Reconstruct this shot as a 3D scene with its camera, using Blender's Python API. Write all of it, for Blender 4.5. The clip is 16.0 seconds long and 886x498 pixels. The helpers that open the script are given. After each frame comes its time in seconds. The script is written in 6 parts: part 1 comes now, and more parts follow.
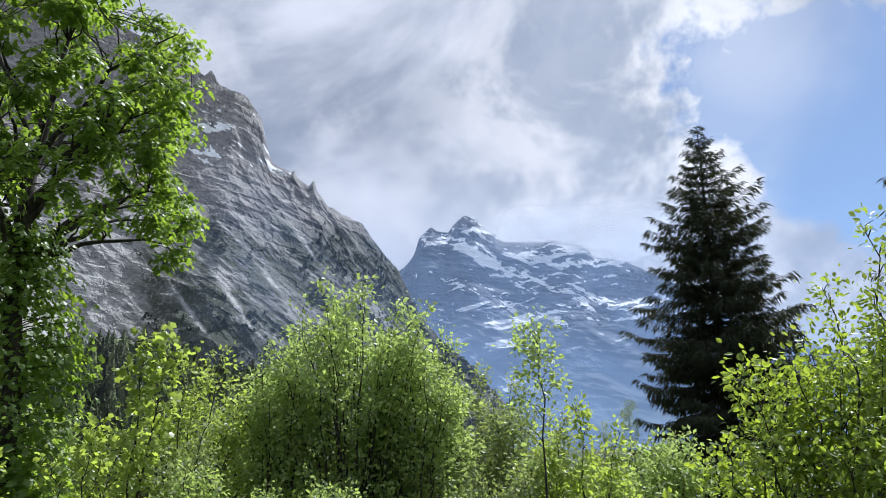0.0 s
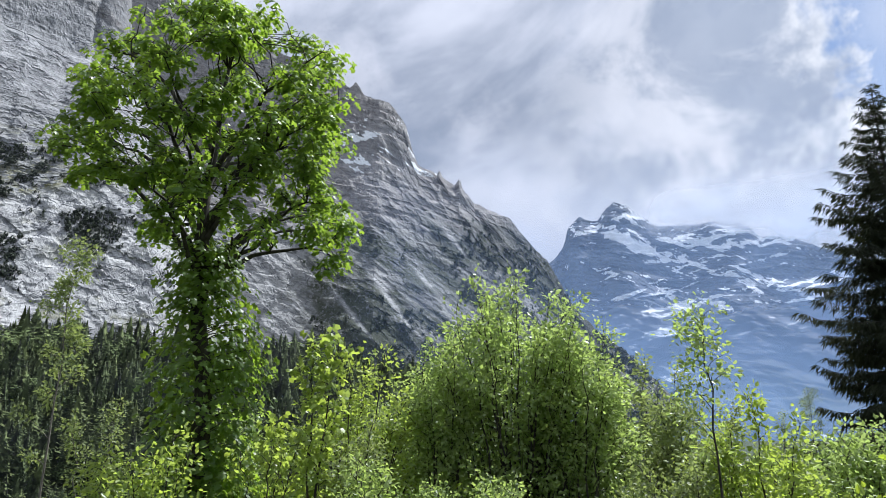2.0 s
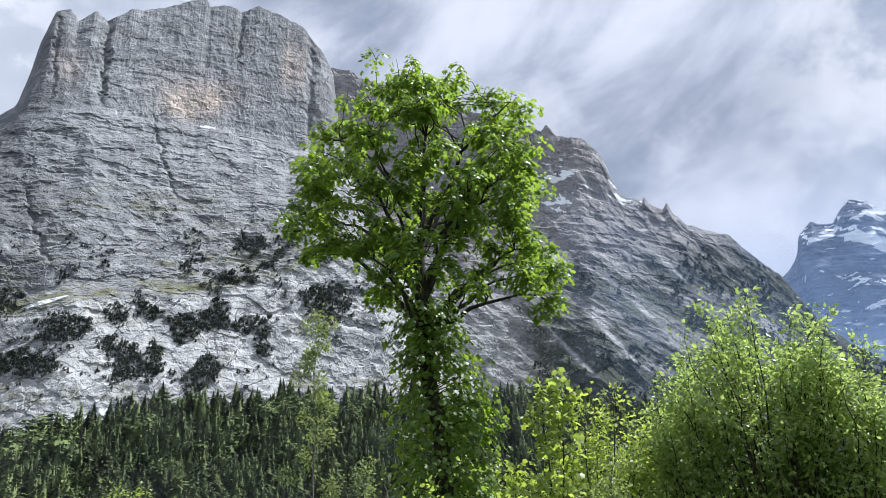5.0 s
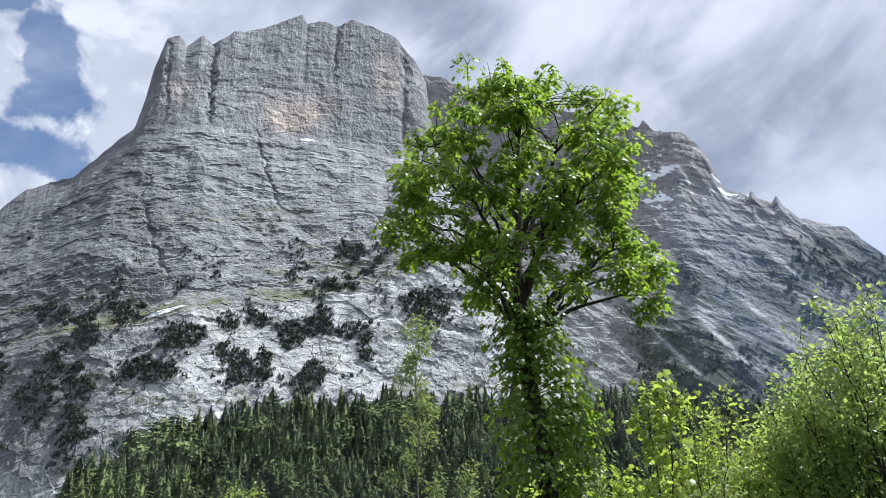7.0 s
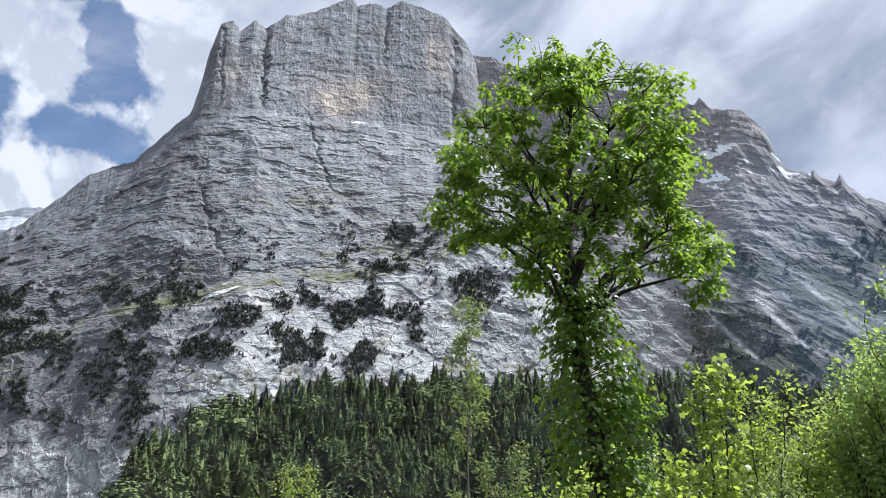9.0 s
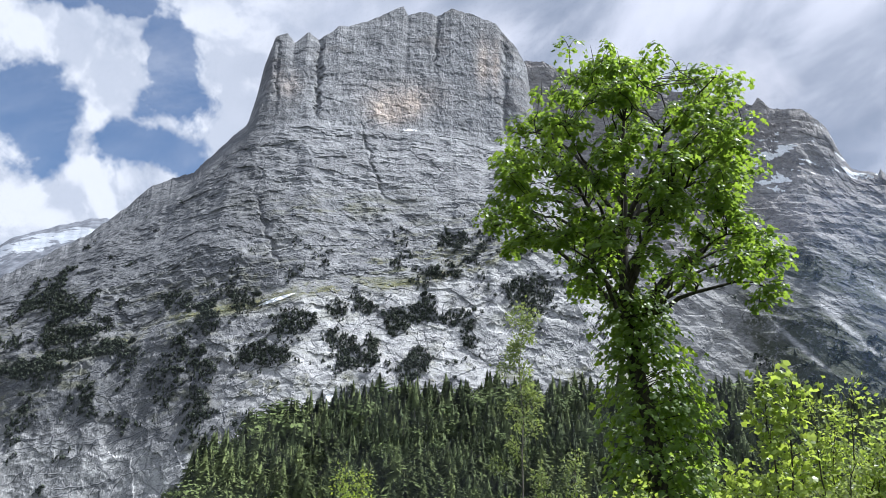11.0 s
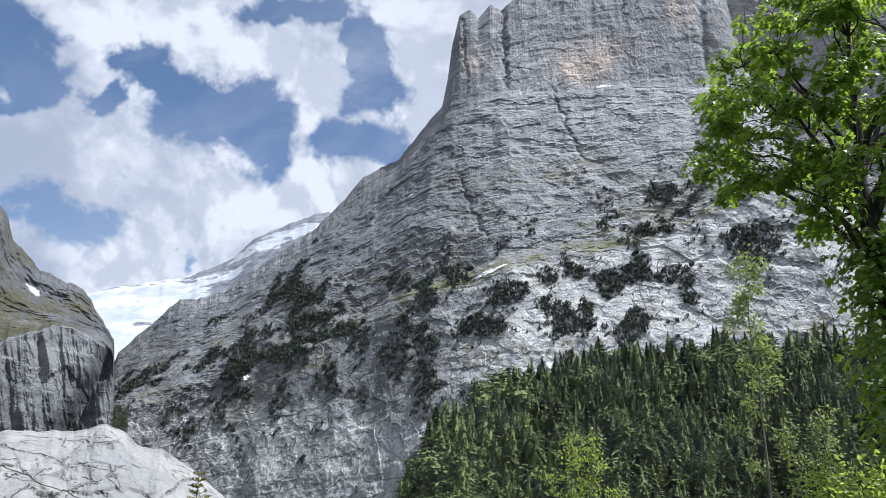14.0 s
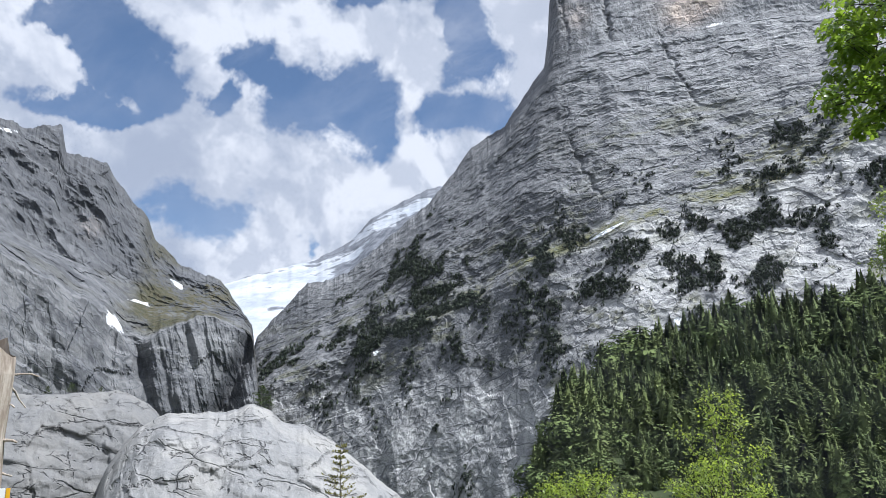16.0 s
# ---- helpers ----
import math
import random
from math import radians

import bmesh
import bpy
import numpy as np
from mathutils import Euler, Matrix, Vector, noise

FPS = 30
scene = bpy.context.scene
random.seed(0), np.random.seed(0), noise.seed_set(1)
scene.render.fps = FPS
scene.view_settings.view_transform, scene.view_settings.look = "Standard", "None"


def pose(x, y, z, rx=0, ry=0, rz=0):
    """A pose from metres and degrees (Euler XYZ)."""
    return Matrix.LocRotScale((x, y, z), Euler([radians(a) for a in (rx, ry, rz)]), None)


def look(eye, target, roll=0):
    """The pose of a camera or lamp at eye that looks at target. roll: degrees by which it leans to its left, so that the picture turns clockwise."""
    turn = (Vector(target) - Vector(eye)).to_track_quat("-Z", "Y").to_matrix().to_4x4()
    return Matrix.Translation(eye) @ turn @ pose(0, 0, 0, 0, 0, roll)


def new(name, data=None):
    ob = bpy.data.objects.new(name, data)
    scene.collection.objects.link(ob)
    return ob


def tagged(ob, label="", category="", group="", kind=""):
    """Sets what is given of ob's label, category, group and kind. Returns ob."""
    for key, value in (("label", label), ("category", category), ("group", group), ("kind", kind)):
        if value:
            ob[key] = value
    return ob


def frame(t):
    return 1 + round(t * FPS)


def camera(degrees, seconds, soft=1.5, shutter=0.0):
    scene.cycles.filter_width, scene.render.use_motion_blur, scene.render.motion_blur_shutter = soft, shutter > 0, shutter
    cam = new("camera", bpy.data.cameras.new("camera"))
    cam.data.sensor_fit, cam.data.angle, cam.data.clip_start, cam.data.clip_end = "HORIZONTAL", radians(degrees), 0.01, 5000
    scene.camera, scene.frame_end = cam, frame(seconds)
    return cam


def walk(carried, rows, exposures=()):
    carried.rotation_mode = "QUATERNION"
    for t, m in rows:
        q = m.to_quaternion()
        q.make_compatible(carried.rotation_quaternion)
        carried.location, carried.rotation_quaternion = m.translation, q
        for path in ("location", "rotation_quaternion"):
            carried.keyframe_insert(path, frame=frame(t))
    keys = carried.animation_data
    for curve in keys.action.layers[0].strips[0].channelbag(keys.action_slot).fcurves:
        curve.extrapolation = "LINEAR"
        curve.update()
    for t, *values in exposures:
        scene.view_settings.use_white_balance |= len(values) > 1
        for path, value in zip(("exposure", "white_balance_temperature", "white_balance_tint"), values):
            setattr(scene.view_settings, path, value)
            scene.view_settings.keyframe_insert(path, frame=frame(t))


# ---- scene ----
# ---- camera: it stands on one spot and turns ----
EYE = Vector((0.0, 0.0, 1.7))
cam = camera(63.28, 16.0, soft=0.5)
# seconds, compass turn to the right of +y, upward tilt, lean
PAN = [
    (0, 37.98, 17.11, 0.56),
    (0.5, 35.82, 16.81, 0.88),
    (1, 32.83, 16.57, 0.93),
    (1.5, 29.24, 16.48, 0.79),
    (2, 25.63, 16.53, 0.42),
    (2.5, 22.32, 16.73, -0.32),
    (3, 19.22, 17.24, -1.09),
    (3.5, 16.12, 17.90, -1.78),
    (4, 13.09, 18.73, -2.26),
    (6.5, 2.12, 21.06, -1.02),
    (7, 0.00, 20.63, -0.92),
    (7.5, -1.78, 20.11, -0.73),
    (8, -2.94, 19.65, -0.44),
    (8.5, -3.65, 19.14, 0.01),
    (11, -8.68, 19.61, 1.44),
    (11.5, -10.88, 19.04, 1.37),
    (12, -13.62, 18.43, 1.36),
    (12.5, -16.79, 17.87, 1.36),
    (13, -20.02, 17.59, 1.32),
    (13.5, -23.03, 17.26, 1.10),
    (14, -25.78, 16.71, 0.67),
    (14.5, -28.27, 16.09, 0.09),
    (15, -30.75, 15.44, -0.60),
    (15.5, -33.16, 14.85, -1.31),
    (16, -35.26, 14.29, -1.69),
]


def aim(az, el, lean):
    a, e = radians(az), radians(el)
    return look(EYE, EYE + Vector((math.sin(a) * math.cos(e), math.cos(a) * math.cos(e), math.sin(e))), lean)


walk(cam, [(t, aim(az, el, lean)) for t, az, el, lean in PAN], [(0.0, 0.5, 5880.0, 9.0), (3.0, 0.55, 5880.0, 9.0), (8.5, 0.58, 5880.0, 9.0), (12.0, 0.58, 5880.0, 9.0), (15.0, 0.5, 5880.0, 9.0), (16.0, 0.5, 5880.0, 9.0)])


# ---- node helper ----
class Nodes:
    def __init__(self, tree):
        self.t = tree
        tree.nodes.clear()

    def add(self, kind, ins=(), operation="", data_type="", blend_type="", interpolation_type="", feature="", attribute_name=""):
        n = self.t.nodes.new(kind)
        if operation:
            n.operation = operation
        if data_type:
            n.data_type = data_type
        if blend_type:
            n.blend_type = blend_type
        if interpolation_type:
            n.interpolation_type = interpolation_type
        if feature:
            n.feature = feature
        if attribute_name:
            n.attribute_name = attribute_name
        for k, v in dict(ins).items():
            self.put(n.inputs[k], v)
        return n

    def put(self, socket, v):
        if isinstance(v, bpy.types.NodeSocket):
            self.t.links.new(v, socket)
        elif v is not None:
            socket.default_value = v

    def math(self, op, a, b=None):
        n = self.add("ShaderNodeMath", operation=op)
        self.put(n.inputs[0], a)
        self.put(n.inputs[1], b)
        return n.outputs[0]

    def ramp(self, v, lo, hi, a=0.0, b=1.0):
        n = self.add("ShaderNodeMapRange", {"Value": v, "From Min": lo, "From Max": hi, "To Min": a, "To Max": b}, interpolation_type="SMOOTHSTEP")
        return n.outputs[0]

    def mix(self, f, a, b, blend="MIX"):
        n = self.add("ShaderNodeMix", data_type="RGBA", blend_type=blend)
        self.put(n.inputs[0], f)
        self.put(n.inputs[6], a if isinstance(a, bpy.types.NodeSocket) else (*a, 1))
        self.put(n.inputs[7], b if isinstance(b, bpy.types.NodeSocket) else (*b, 1))
        return n.outputs[2]

    def noise(self, vec, scale, detail=6.0, rough=0.55, distort=0.0):
        n = self.add("ShaderNodeTexNoise", {"Vector": vec, "Scale": scale, "Detail": detail, "Roughness": rough, "Distortion": distort})
        return n.outputs[0]

    def voronoi(self, vec, scale, feature="F1", out=0):
        n = self.add("ShaderNodeTexVoronoi", {"Vector": vec, "Scale": scale}, feature=feature)
        return n.outputs[out]

    def stretch(self, vec, s, turn=(0, 0, 0)):
        return self.add("ShaderNodeMapping", {"Vector": vec, "Scale": s, "Rotation": turn}).outputs[0]

    def attr(self, name):
        return self.add("ShaderNodeAttribute", attribute_name=name).outputs["Fac"]


def unit(az, el):
    a, e = radians(az), radians(el)
    return (math.sin(a) * math.cos(e), math.cos(a) * math.cos(e), math.sin(e))


# ---- world: clear sky behind broken cloud ----
SUN_AZ, SUN_EL = 74.0, 60.0
# breaks in the cloud: bearing, height, half width, half height, strength
BREAKS = [(-65.7, 29.1, 3.2, 1.3), (-61.5, 29.8, 4.6, 2.0), (-60.0, 26.3, 3.6, 3.0), (-65.0, 23.6, 5.0, 1.4), (-52.0, 28.3, 5.8, 2.4), (-54.5, 26.0, 2.6, 1.7), (-48.5, 27.2, 3.5, 2.0), (-44.4, 25.2, 6.6, 3.2), (-39.5, 23.2, 3.0, 1.3, 0.5), (-39.0, 33.6, 4.8, 1.6),
          (-33.4, 32.0, 3.8, 3.8), (-35.0, 25.2, 3.8, 2.4, 0.8), (-56.5, 17.0, 4.6, 1.7, 0.4), (-46.7, 14.8, 1.7, 1.3, 0.8), (65.5, 26.5, 8.5, 7.0), (73.0, 24.0, 14.0, 8.0), (86.0, 24.0, 14.0, 10.0)]
world = bpy.data.worlds.new("sky")
scene.world = world
world.use_nodes = True
w = Nodes(world.node_tree)
sky = w.add("ShaderNodeTexSky")
sky.sky_type, sky.sun_disc, sky.altitude = "NISHITA", False, 1000.0
sky.sun_elevation, sky.sun_rotation = radians(SUN_EL), radians(SUN_AZ)
way = w.add("ShaderNodeTexCoord").outputs["Generated"]
xyz = w.add("ShaderNodeSeparateXYZ", {0: way})
high = w.math("ADD", w.math("MAXIMUM", xyz.outputs[2], 0.0), 0.22)
flat = w.add("ShaderNodeCombineXYZ", {0: w.math("DIVIDE", xyz.outputs[0], high), 1: w.math("DIVIDE", xyz.outputs[1], high)}).outputs[0]


def toward(az, el, near, far):
    d = w.add("ShaderNodeVectorMath", {0: way, 1: unit(az, el)}, operation="DOT_PRODUCT").outputs["Value"]
    return w.ramp(d, math.cos(radians(far)), math.cos(radians(near)))


bearing = w.math("MULTIPLY", w.math("ARCTAN2", xyz.outputs[0], xyz.outputs[1]), 57.296)
rise = w.math("MULTIPLY", w.math("ARCSINE", xyz.outputs[2]), 57.296)
fluff = w.noise(way, 8.0, 10.0, 0.58, 0.2)
fluff_up = w.noise(w.add("ShaderNodeVectorMath", {0: way, 1: (0.012, 0.0, 0.03)}, operation="ADD").outputs[0], 8.0, 10.0, 0.58, 0.2)


tear = w.add("ShaderNodeSeparateColor", {0: w.add("ShaderNodeTexNoise", {"Vector": way, "Scale": 7.0, "Detail": 6.0, "Roughness": 0.6}).outputs["Color"]})
torn_a = w.math("ADD", bearing, w.math("MULTIPLY", w.math("SUBTRACT", tear.outputs[0], 0.5), 16.0))
torn_e = w.math("ADD", rise, w.math("MULTIPLY", w.math("SUBTRACT", tear.outputs[1], 0.5), 9.0))


def gap(az, el, wa, we, k=1.0):
    """How far a direction lies inside a break of the cloud: 1 in its middle, under 0 outside."""
    a = w.math("DIVIDE", w.math("SUBTRACT", torn_a, az), wa)
    e = w.math("DIVIDE", w.math("SUBTRACT", torn_e, el), we)
    d = w.math("SQRT", w.math("ADD", w.math("MULTIPLY", a, a), w.math("MULTIPLY", e, e)))
    return w.math("MULTIPLY", w.math("SUBTRACT", 1.0, d), k)


open_sky = None
for row in BREAKS:
    g = gap(*row)
    open_sky = g if open_sky is None else w.math("MAXIMUM", open_sky, g)
open_sky = w.math("MAXIMUM", open_sky, -0.75)
cover = w.ramp(w.math("ADD", w.math("SUBTRACT", w.math("MULTIPLY", w.math("SUBTRACT", fluff, 0.5), 5.0), w.math("MULTIPLY", open_sky, 1.6)), 0.66), 0.0, 0.8)
mist = w.math("MULTIPLY", w.ramp(w.noise(w.stretch(flat, (0.7, 1.8, 1.0), (0, 0, radians(40))), 1.6, 7.0, 0.6, 0.4), 0.50, 0.80), 0.45)
cover = w.math("MAXIMUM", cover, mist)
along = w.math("ADD", w.math("MULTIPLY", bearing, 0.88 / 22), w.math("MULTIPLY", rise, 0.47 / 22))
across = w.math("SUBTRACT", w.math("MULTIPLY", rise, 0.88 / 12), w.math("MULTIPLY", bearing, 0.47 / 12))
streak = w.noise(w.add("ShaderNodeCombineXYZ", {0: along, 1: across}).outputs[0], 1.0, 6.0, 0.52, 0.35)
lumps = w.noise(way, 5.0, 8.0, 0.6, 0.2)
veil = toward(14, 36, 12, 40)
relief_c = w.ramp(w.math("SUBTRACT", fluff, fluff_up), -0.05, 0.06)
heap = w.mix(w.math("MULTIPLY", w.ramp(lumps, 0.34, 0.56), w.math("ADD", w.math("MULTIPLY", relief_c, 0.6), 0.4)), (0.46, 0.50, 0.60), (0.88, 0.88, 0.92))
shade = w.mix(veil, heap, w.mix(w.ramp(streak, 0.36, 0.62), (0.32, 0.36, 0.45), (0.82, 0.82, 0.90)))
shade = w.mix(w.math("MULTIPLY", veil, w.math("MULTIPLY", w.ramp(lumps, 0.50, 0.68), 0.5)), shade, (0.88, 0.86, 0.92))
billow = w.noise(way, 6.5, 9.0, 0.60, 0.35)
edge_c = w.math("MULTIPLY", toward(50, 27, 5, 17), w.ramp(veil, 0.0, 1.0, 1.0, 0.7))
shade = w.mix(w.math("MULTIPLY", edge_c, 0.85), shade, w.mix(w.ramp(billow, 0.40, 0.60), (0.40, 0.45, 0.56), (0.93, 0.91, 0.95)))
rim = w.math("MULTIPLY", w.math("MULTIPLY", toward(52, 27, 8, 18), w.ramp(open_sky, -0.70, -0.15)), w.ramp(billow, 0.34, 0.54))
shade = w.mix(w.math("MULTIPLY", rim, 0.95), shade, (1.0, 0.98, 0.99))
blue = w.add("ShaderNodeVectorMath", {0: sky.outputs[0], 3: 0.125}, operation="SCALE").outputs[0]
veiled = w.math("MAXIMUM", cover, w.math("MAXIMUM", w.ramp(streak, 0.44, 0.68, 0.0, 0.24), w.math("MULTIPLY", w.ramp(streak, 0.42, 0.62, 0.0, 0.42), toward(66, 33, 3, 11))))
both = w.mix(veiled, blue, shade)
back = w.add("ShaderNodeBackground", {"Color": both, "Strength": 0.71})
w.add("ShaderNodeOutputWorld", {"Surface": back.outputs[0]})

sun = new("sun", bpy.data.lights.new("sun", "SUN"))
sun.data.energy, sun.data.angle, sun.data.color = 5.0, radians(1.0), (1.0, 0.96, 0.90)
sun.matrix_world = look(Vector(unit(SUN_AZ, SUN_EL)) * 100, (0, 0, 0))


# ---- materials ----
def material(name, build):
    m = bpy.data.materials.new(name)
    m.use_nodes = True
    n = Nodes(m.node_tree)
    n.add("ShaderNodeOutputMaterial", {"Surface": build(n)})
    return m


def surface(n, colour, rough, bump=None, strength=0.5, distance=1.0):
    normal = n.add("ShaderNodeBump", {"Height": bump, "Strength": strength, "Distance": distance}).outputs[0] if bump else None
    return n.add("ShaderNodeBsdfPrincipled", {"Base Color": colour, "Roughness": rough, "Normal": normal, "Specular IOR Level": 0.3}).outputs[0]


def rock(dark, mid, light, grass, size=1.0):
    """Bedded limestone with stains, painted-in shade, joints, pale fresh slabs, turf, ochre breaks and old snow; size
    stretches the pattern.
    """
    def build(n):
        place = n.add("ShaderNodeSeparateXYZ", {0: n.add("ShaderNodeTexCoord").outputs["Object"]})
        at = n.add("ShaderNodeCombineXYZ", {0: place.outputs[0], 1: place.outputs[1], 2: n.attr("bed")}).outputs[0]
        at = n.add("ShaderNodeVectorMath", {0: at, 3: 1.0 / size}, operation="SCALE").outputs[0]
        warp = n.add("ShaderNodeTexNoise", {"Vector": at, "Scale": 0.012, "Detail": 4.0}).outputs["Color"]
        bent = n.add("ShaderNodeVectorMath", {0: warp, 1: (26, 26, 26), 2: at}, operation="MULTIPLY_ADD").outputs[0]
        beds = n.noise(n.stretch(bent, (0.26, 0.26, 1.0)), 0.085, 7.0, 0.64)
        runs = n.noise(n.stretch(bent, (1.0, 1.0, 0.10)), 0.13, 6.0, 0.62)
        blotch = n.noise(bent, 0.011, 6.0, 0.6)
        grain = n.noise(at, 0.16, 8.0, 0.68)
        facet = n.noise(n.stretch(bent, (0.6, 0.6, 1.0), (0, radians(-24), 0)), 0.055, 6.0, 0.62, 0.6)

        def joints(normal, spacing, width, fine):
            """Dark partings along one set of parallel, wavering planes, broken here and there."""
            d = n.add("ShaderNodeVectorMath", {0: bent, 1: normal}, operation="DOT_PRODUCT").outputs["Value"]
            wob = n.math("MULTIPLY", n.noise(at, fine, 4.0, 0.6), spacing * 1.1)
            f = n.math("ABSOLUTE", n.math("SUBTRACT", n.math("FRACT", n.math("DIVIDE", n.math("ADD", d, wob), spacing)), 0.5))
            gate = n.ramp(n.noise(bent, fine * 2.0, 6.0, 0.68, 0.3), 0.49, 0.57)
            return n.math("MULTIPLY", n.ramp(f, width, 0.0), gate)

        lines = n.math("MAXIMUM", n.math("MULTIPLY", joints((0.05, 0.05, 1.0), 15.0, 0.05, 0.021), n.math("SUBTRACT", 0.75, n.math("MULTIPLY", n.attr("slab"), 0.5))), n.math("MULTIPLY", joints((-0.06, 0.06, 1.0), 37.0, 0.03, 0.011), 0.95))
        lines = n.math("MAXIMUM", lines, n.math("MULTIPLY", joints((0.55, 0.3, 0.7), 33.0, 0.035, 0.017), 0.7))
        lines = n.math("MAXIMUM", lines, n.math("MULTIPLY", joints((-0.9, 0.2, 0.5), 19.0, 0.05, 0.023), n.attr("slab")))

        def cracks(shape, turn, scale, width, fine, lo):
            """Edges of angular blocks, broken off here and there; also each block's own tone."""
            vec = n.stretch(n.add("ShaderNodeVectorMath", {0: n.add("ShaderNodeTexNoise", {"Vector": at, "Scale": scale * 2.5, "Detail": 4.0}).outputs["Color"], 1: (0.35 / scale,) * 3, 2: at}, operation="MULTIPLY_ADD").outputs[0], shape, turn)
            edge = n.ramp(n.voronoi(vec, scale, "DISTANCE_TO_EDGE"), width, 0.0)
            tone = n.add("ShaderNodeSeparateColor", {0: n.voronoi(vec, scale, "F1", 1)}).outputs[0]
            return n.math("MULTIPLY", edge, n.ramp(n.noise(at, fine, 5.0, 0.65), lo, lo + 0.09)), tone

        big, tone_big = cracks((0.45, 0.45, 1.0), (0, radians(-8), 0), 0.045, 0.035, 0.02, 0.46)
        mid_, tone_mid = cracks((0.42, 0.42, 1.0), (0, radians(10), 0), 0.115, 0.05, 0.035, 0.44)
        tiny, tone_tiny = cracks((0.6, 0.6, 1.0), (0, radians(-30), 0), 0.30, 0.08, 0.06, 0.47)
        lines = n.math("MAXIMUM", lines, n.math("MAXIMUM", big, n.math("MAXIMUM", n.math("MULTIPLY", mid_, 0.85), n.math("MULTIPLY", tiny, 0.3))))
        block = n.math("ADD", n.math("MULTIPLY", tone_big, 0.35), n.math("ADD", n.math("MULTIPLY", tone_mid, 0.4), n.math("MULTIPLY", tone_tiny, 0.25)))
        flake = n.noise(n.stretch(bent, (0.45, 0.45, 1.0), (0, radians(28), 0)), 0.33, 7.0, 0.7, 0.4)
        c = n.mix(n.ramp(blotch, 0.40, 0.60), dark, mid)
        c = n.mix(n.math("MULTIPLY", n.ramp(beds, 0.46, 0.60), n.math("SUBTRACT", 0.6, n.math("MULTIPLY", n.attr("slab"), 0.45))), c, light)
        c = n.mix(n.math("MULTIPLY", n.ramp(facet, 0.47, 0.60), 0.35), c, light)
        c = n.mix(n.math("MULTIPLY", n.ramp(runs, 0.50, 0.66), 0.5), c, dark)
        c = n.mix(n.math("MULTIPLY", n.ramp(grain, 0.49, 0.62), 0.35), c, light)
        c = n.mix(n.math("MULTIPLY", n.ramp(grain, 0.46, 0.34), 0.45), c, dark)
        c = n.mix(n.math("MULTIPLY", n.ramp(flake, 0.48, 0.38), 0.45), c, dark)
        c = n.mix(n.math("MULTIPLY", n.ramp(flake, 0.53, 0.62), 0.32), c, light)
        c = n.mix(n.ramp(block, 0.50, 0.22, 0.0, 0.4), c, dark)
        c = n.mix(n.ramp(block, 0.52, 0.8, 0.0, 0.35), c, light)
        pale = n.math("MULTIPLY", n.attr("pale"), n.ramp(n.math("ADD", n.math("ADD", n.math("MULTIPLY", facet, 0.6), n.math("MULTIPLY", block, 0.5)), n.math("MULTIPLY", grain, 0.8)), 0.62, 0.98))
        c = n.mix(pale, c, (0.48, 0.48, 0.48))
        c = n.mix(n.math("MULTIPLY", n.attr("ochre"), n.ramp(runs, 0.64, 0.44, 0.55, 0.9)), c, (0.60, 0.495, 0.42))
        # One share darkens damp rock, dark slopes and shade painted into the colour.
        c = n.mix(n.math("MULTIPLY", n.attr("dark_wet_shade"), n.ramp(n.math("ADD", runs, n.math("MULTIPLY", grain, 0.5)), 0.60, 0.80, 0.35, 0.85)), c, (0.085, 0.088, 0.096))
        c = n.mix(n.math("MULTIPLY", lines, 0.8), c, (0.085, 0.09, 0.105))
        turf = n.mix(n.ramp(grain, 0.4, 0.62), grass, tuple(q * s for q, s in zip(grass, (1.75, 1.55, 1.8))))
        g = n.math("MULTIPLY", n.attr("turf"), n.ramp(n.math("ADD", grain, n.math("MULTIPLY", blotch, 0.6)), 0.66, 0.84))
        c = n.mix(g, c, turf)
        s = n.ramp(n.math("ADD", n.attr("snow"), n.math("MULTIPLY", n.math("SUBTRACT", grain, 0.5), 1.5)), 0.46, 0.56)
        c = n.mix(s, c, (0.90, 0.92, 0.95))
        h = n.math("ADD", n.math("MULTIPLY", flake, 2.5), n.math("ADD", n.math("MULTIPLY", grain, 5.0), n.math("ADD", n.math("MULTIPLY", runs, 2.0), n.math("MULTIPLY", facet, 3.0))))
        h = n.math("SUBTRACT", n.math("ADD", h, n.math("MULTIPLY", block, 3.0)), n.math("MULTIPLY", lines, 2.5))
        return surface(n, c, 0.92, h, 0.5, 0.55 * size)
    return build


M_WALL = material("bedded_limestone", rock((0.155, 0.158, 0.168), (0.255, 0.26, 0.272), (0.40, 0.405, 0.415), (0.095, 0.105, 0.045)))
M_SIDE = material("dark_limestone", rock((0.10, 0.102, 0.11), (0.185, 0.186, 0.193), (0.325, 0.325, 0.33), (0.032, 0.040, 0.025)))
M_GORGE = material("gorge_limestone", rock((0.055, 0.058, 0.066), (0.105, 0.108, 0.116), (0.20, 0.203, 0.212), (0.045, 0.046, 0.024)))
# The blue cast of distance haze is put into this rock colour.
M_FAR = material("far_limestone_haze_blue", rock((0.09, 0.105, 0.14), (0.14, 0.16, 0.20), (0.23, 0.25, 0.30), (0.06, 0.08, 0.065), 2.0))


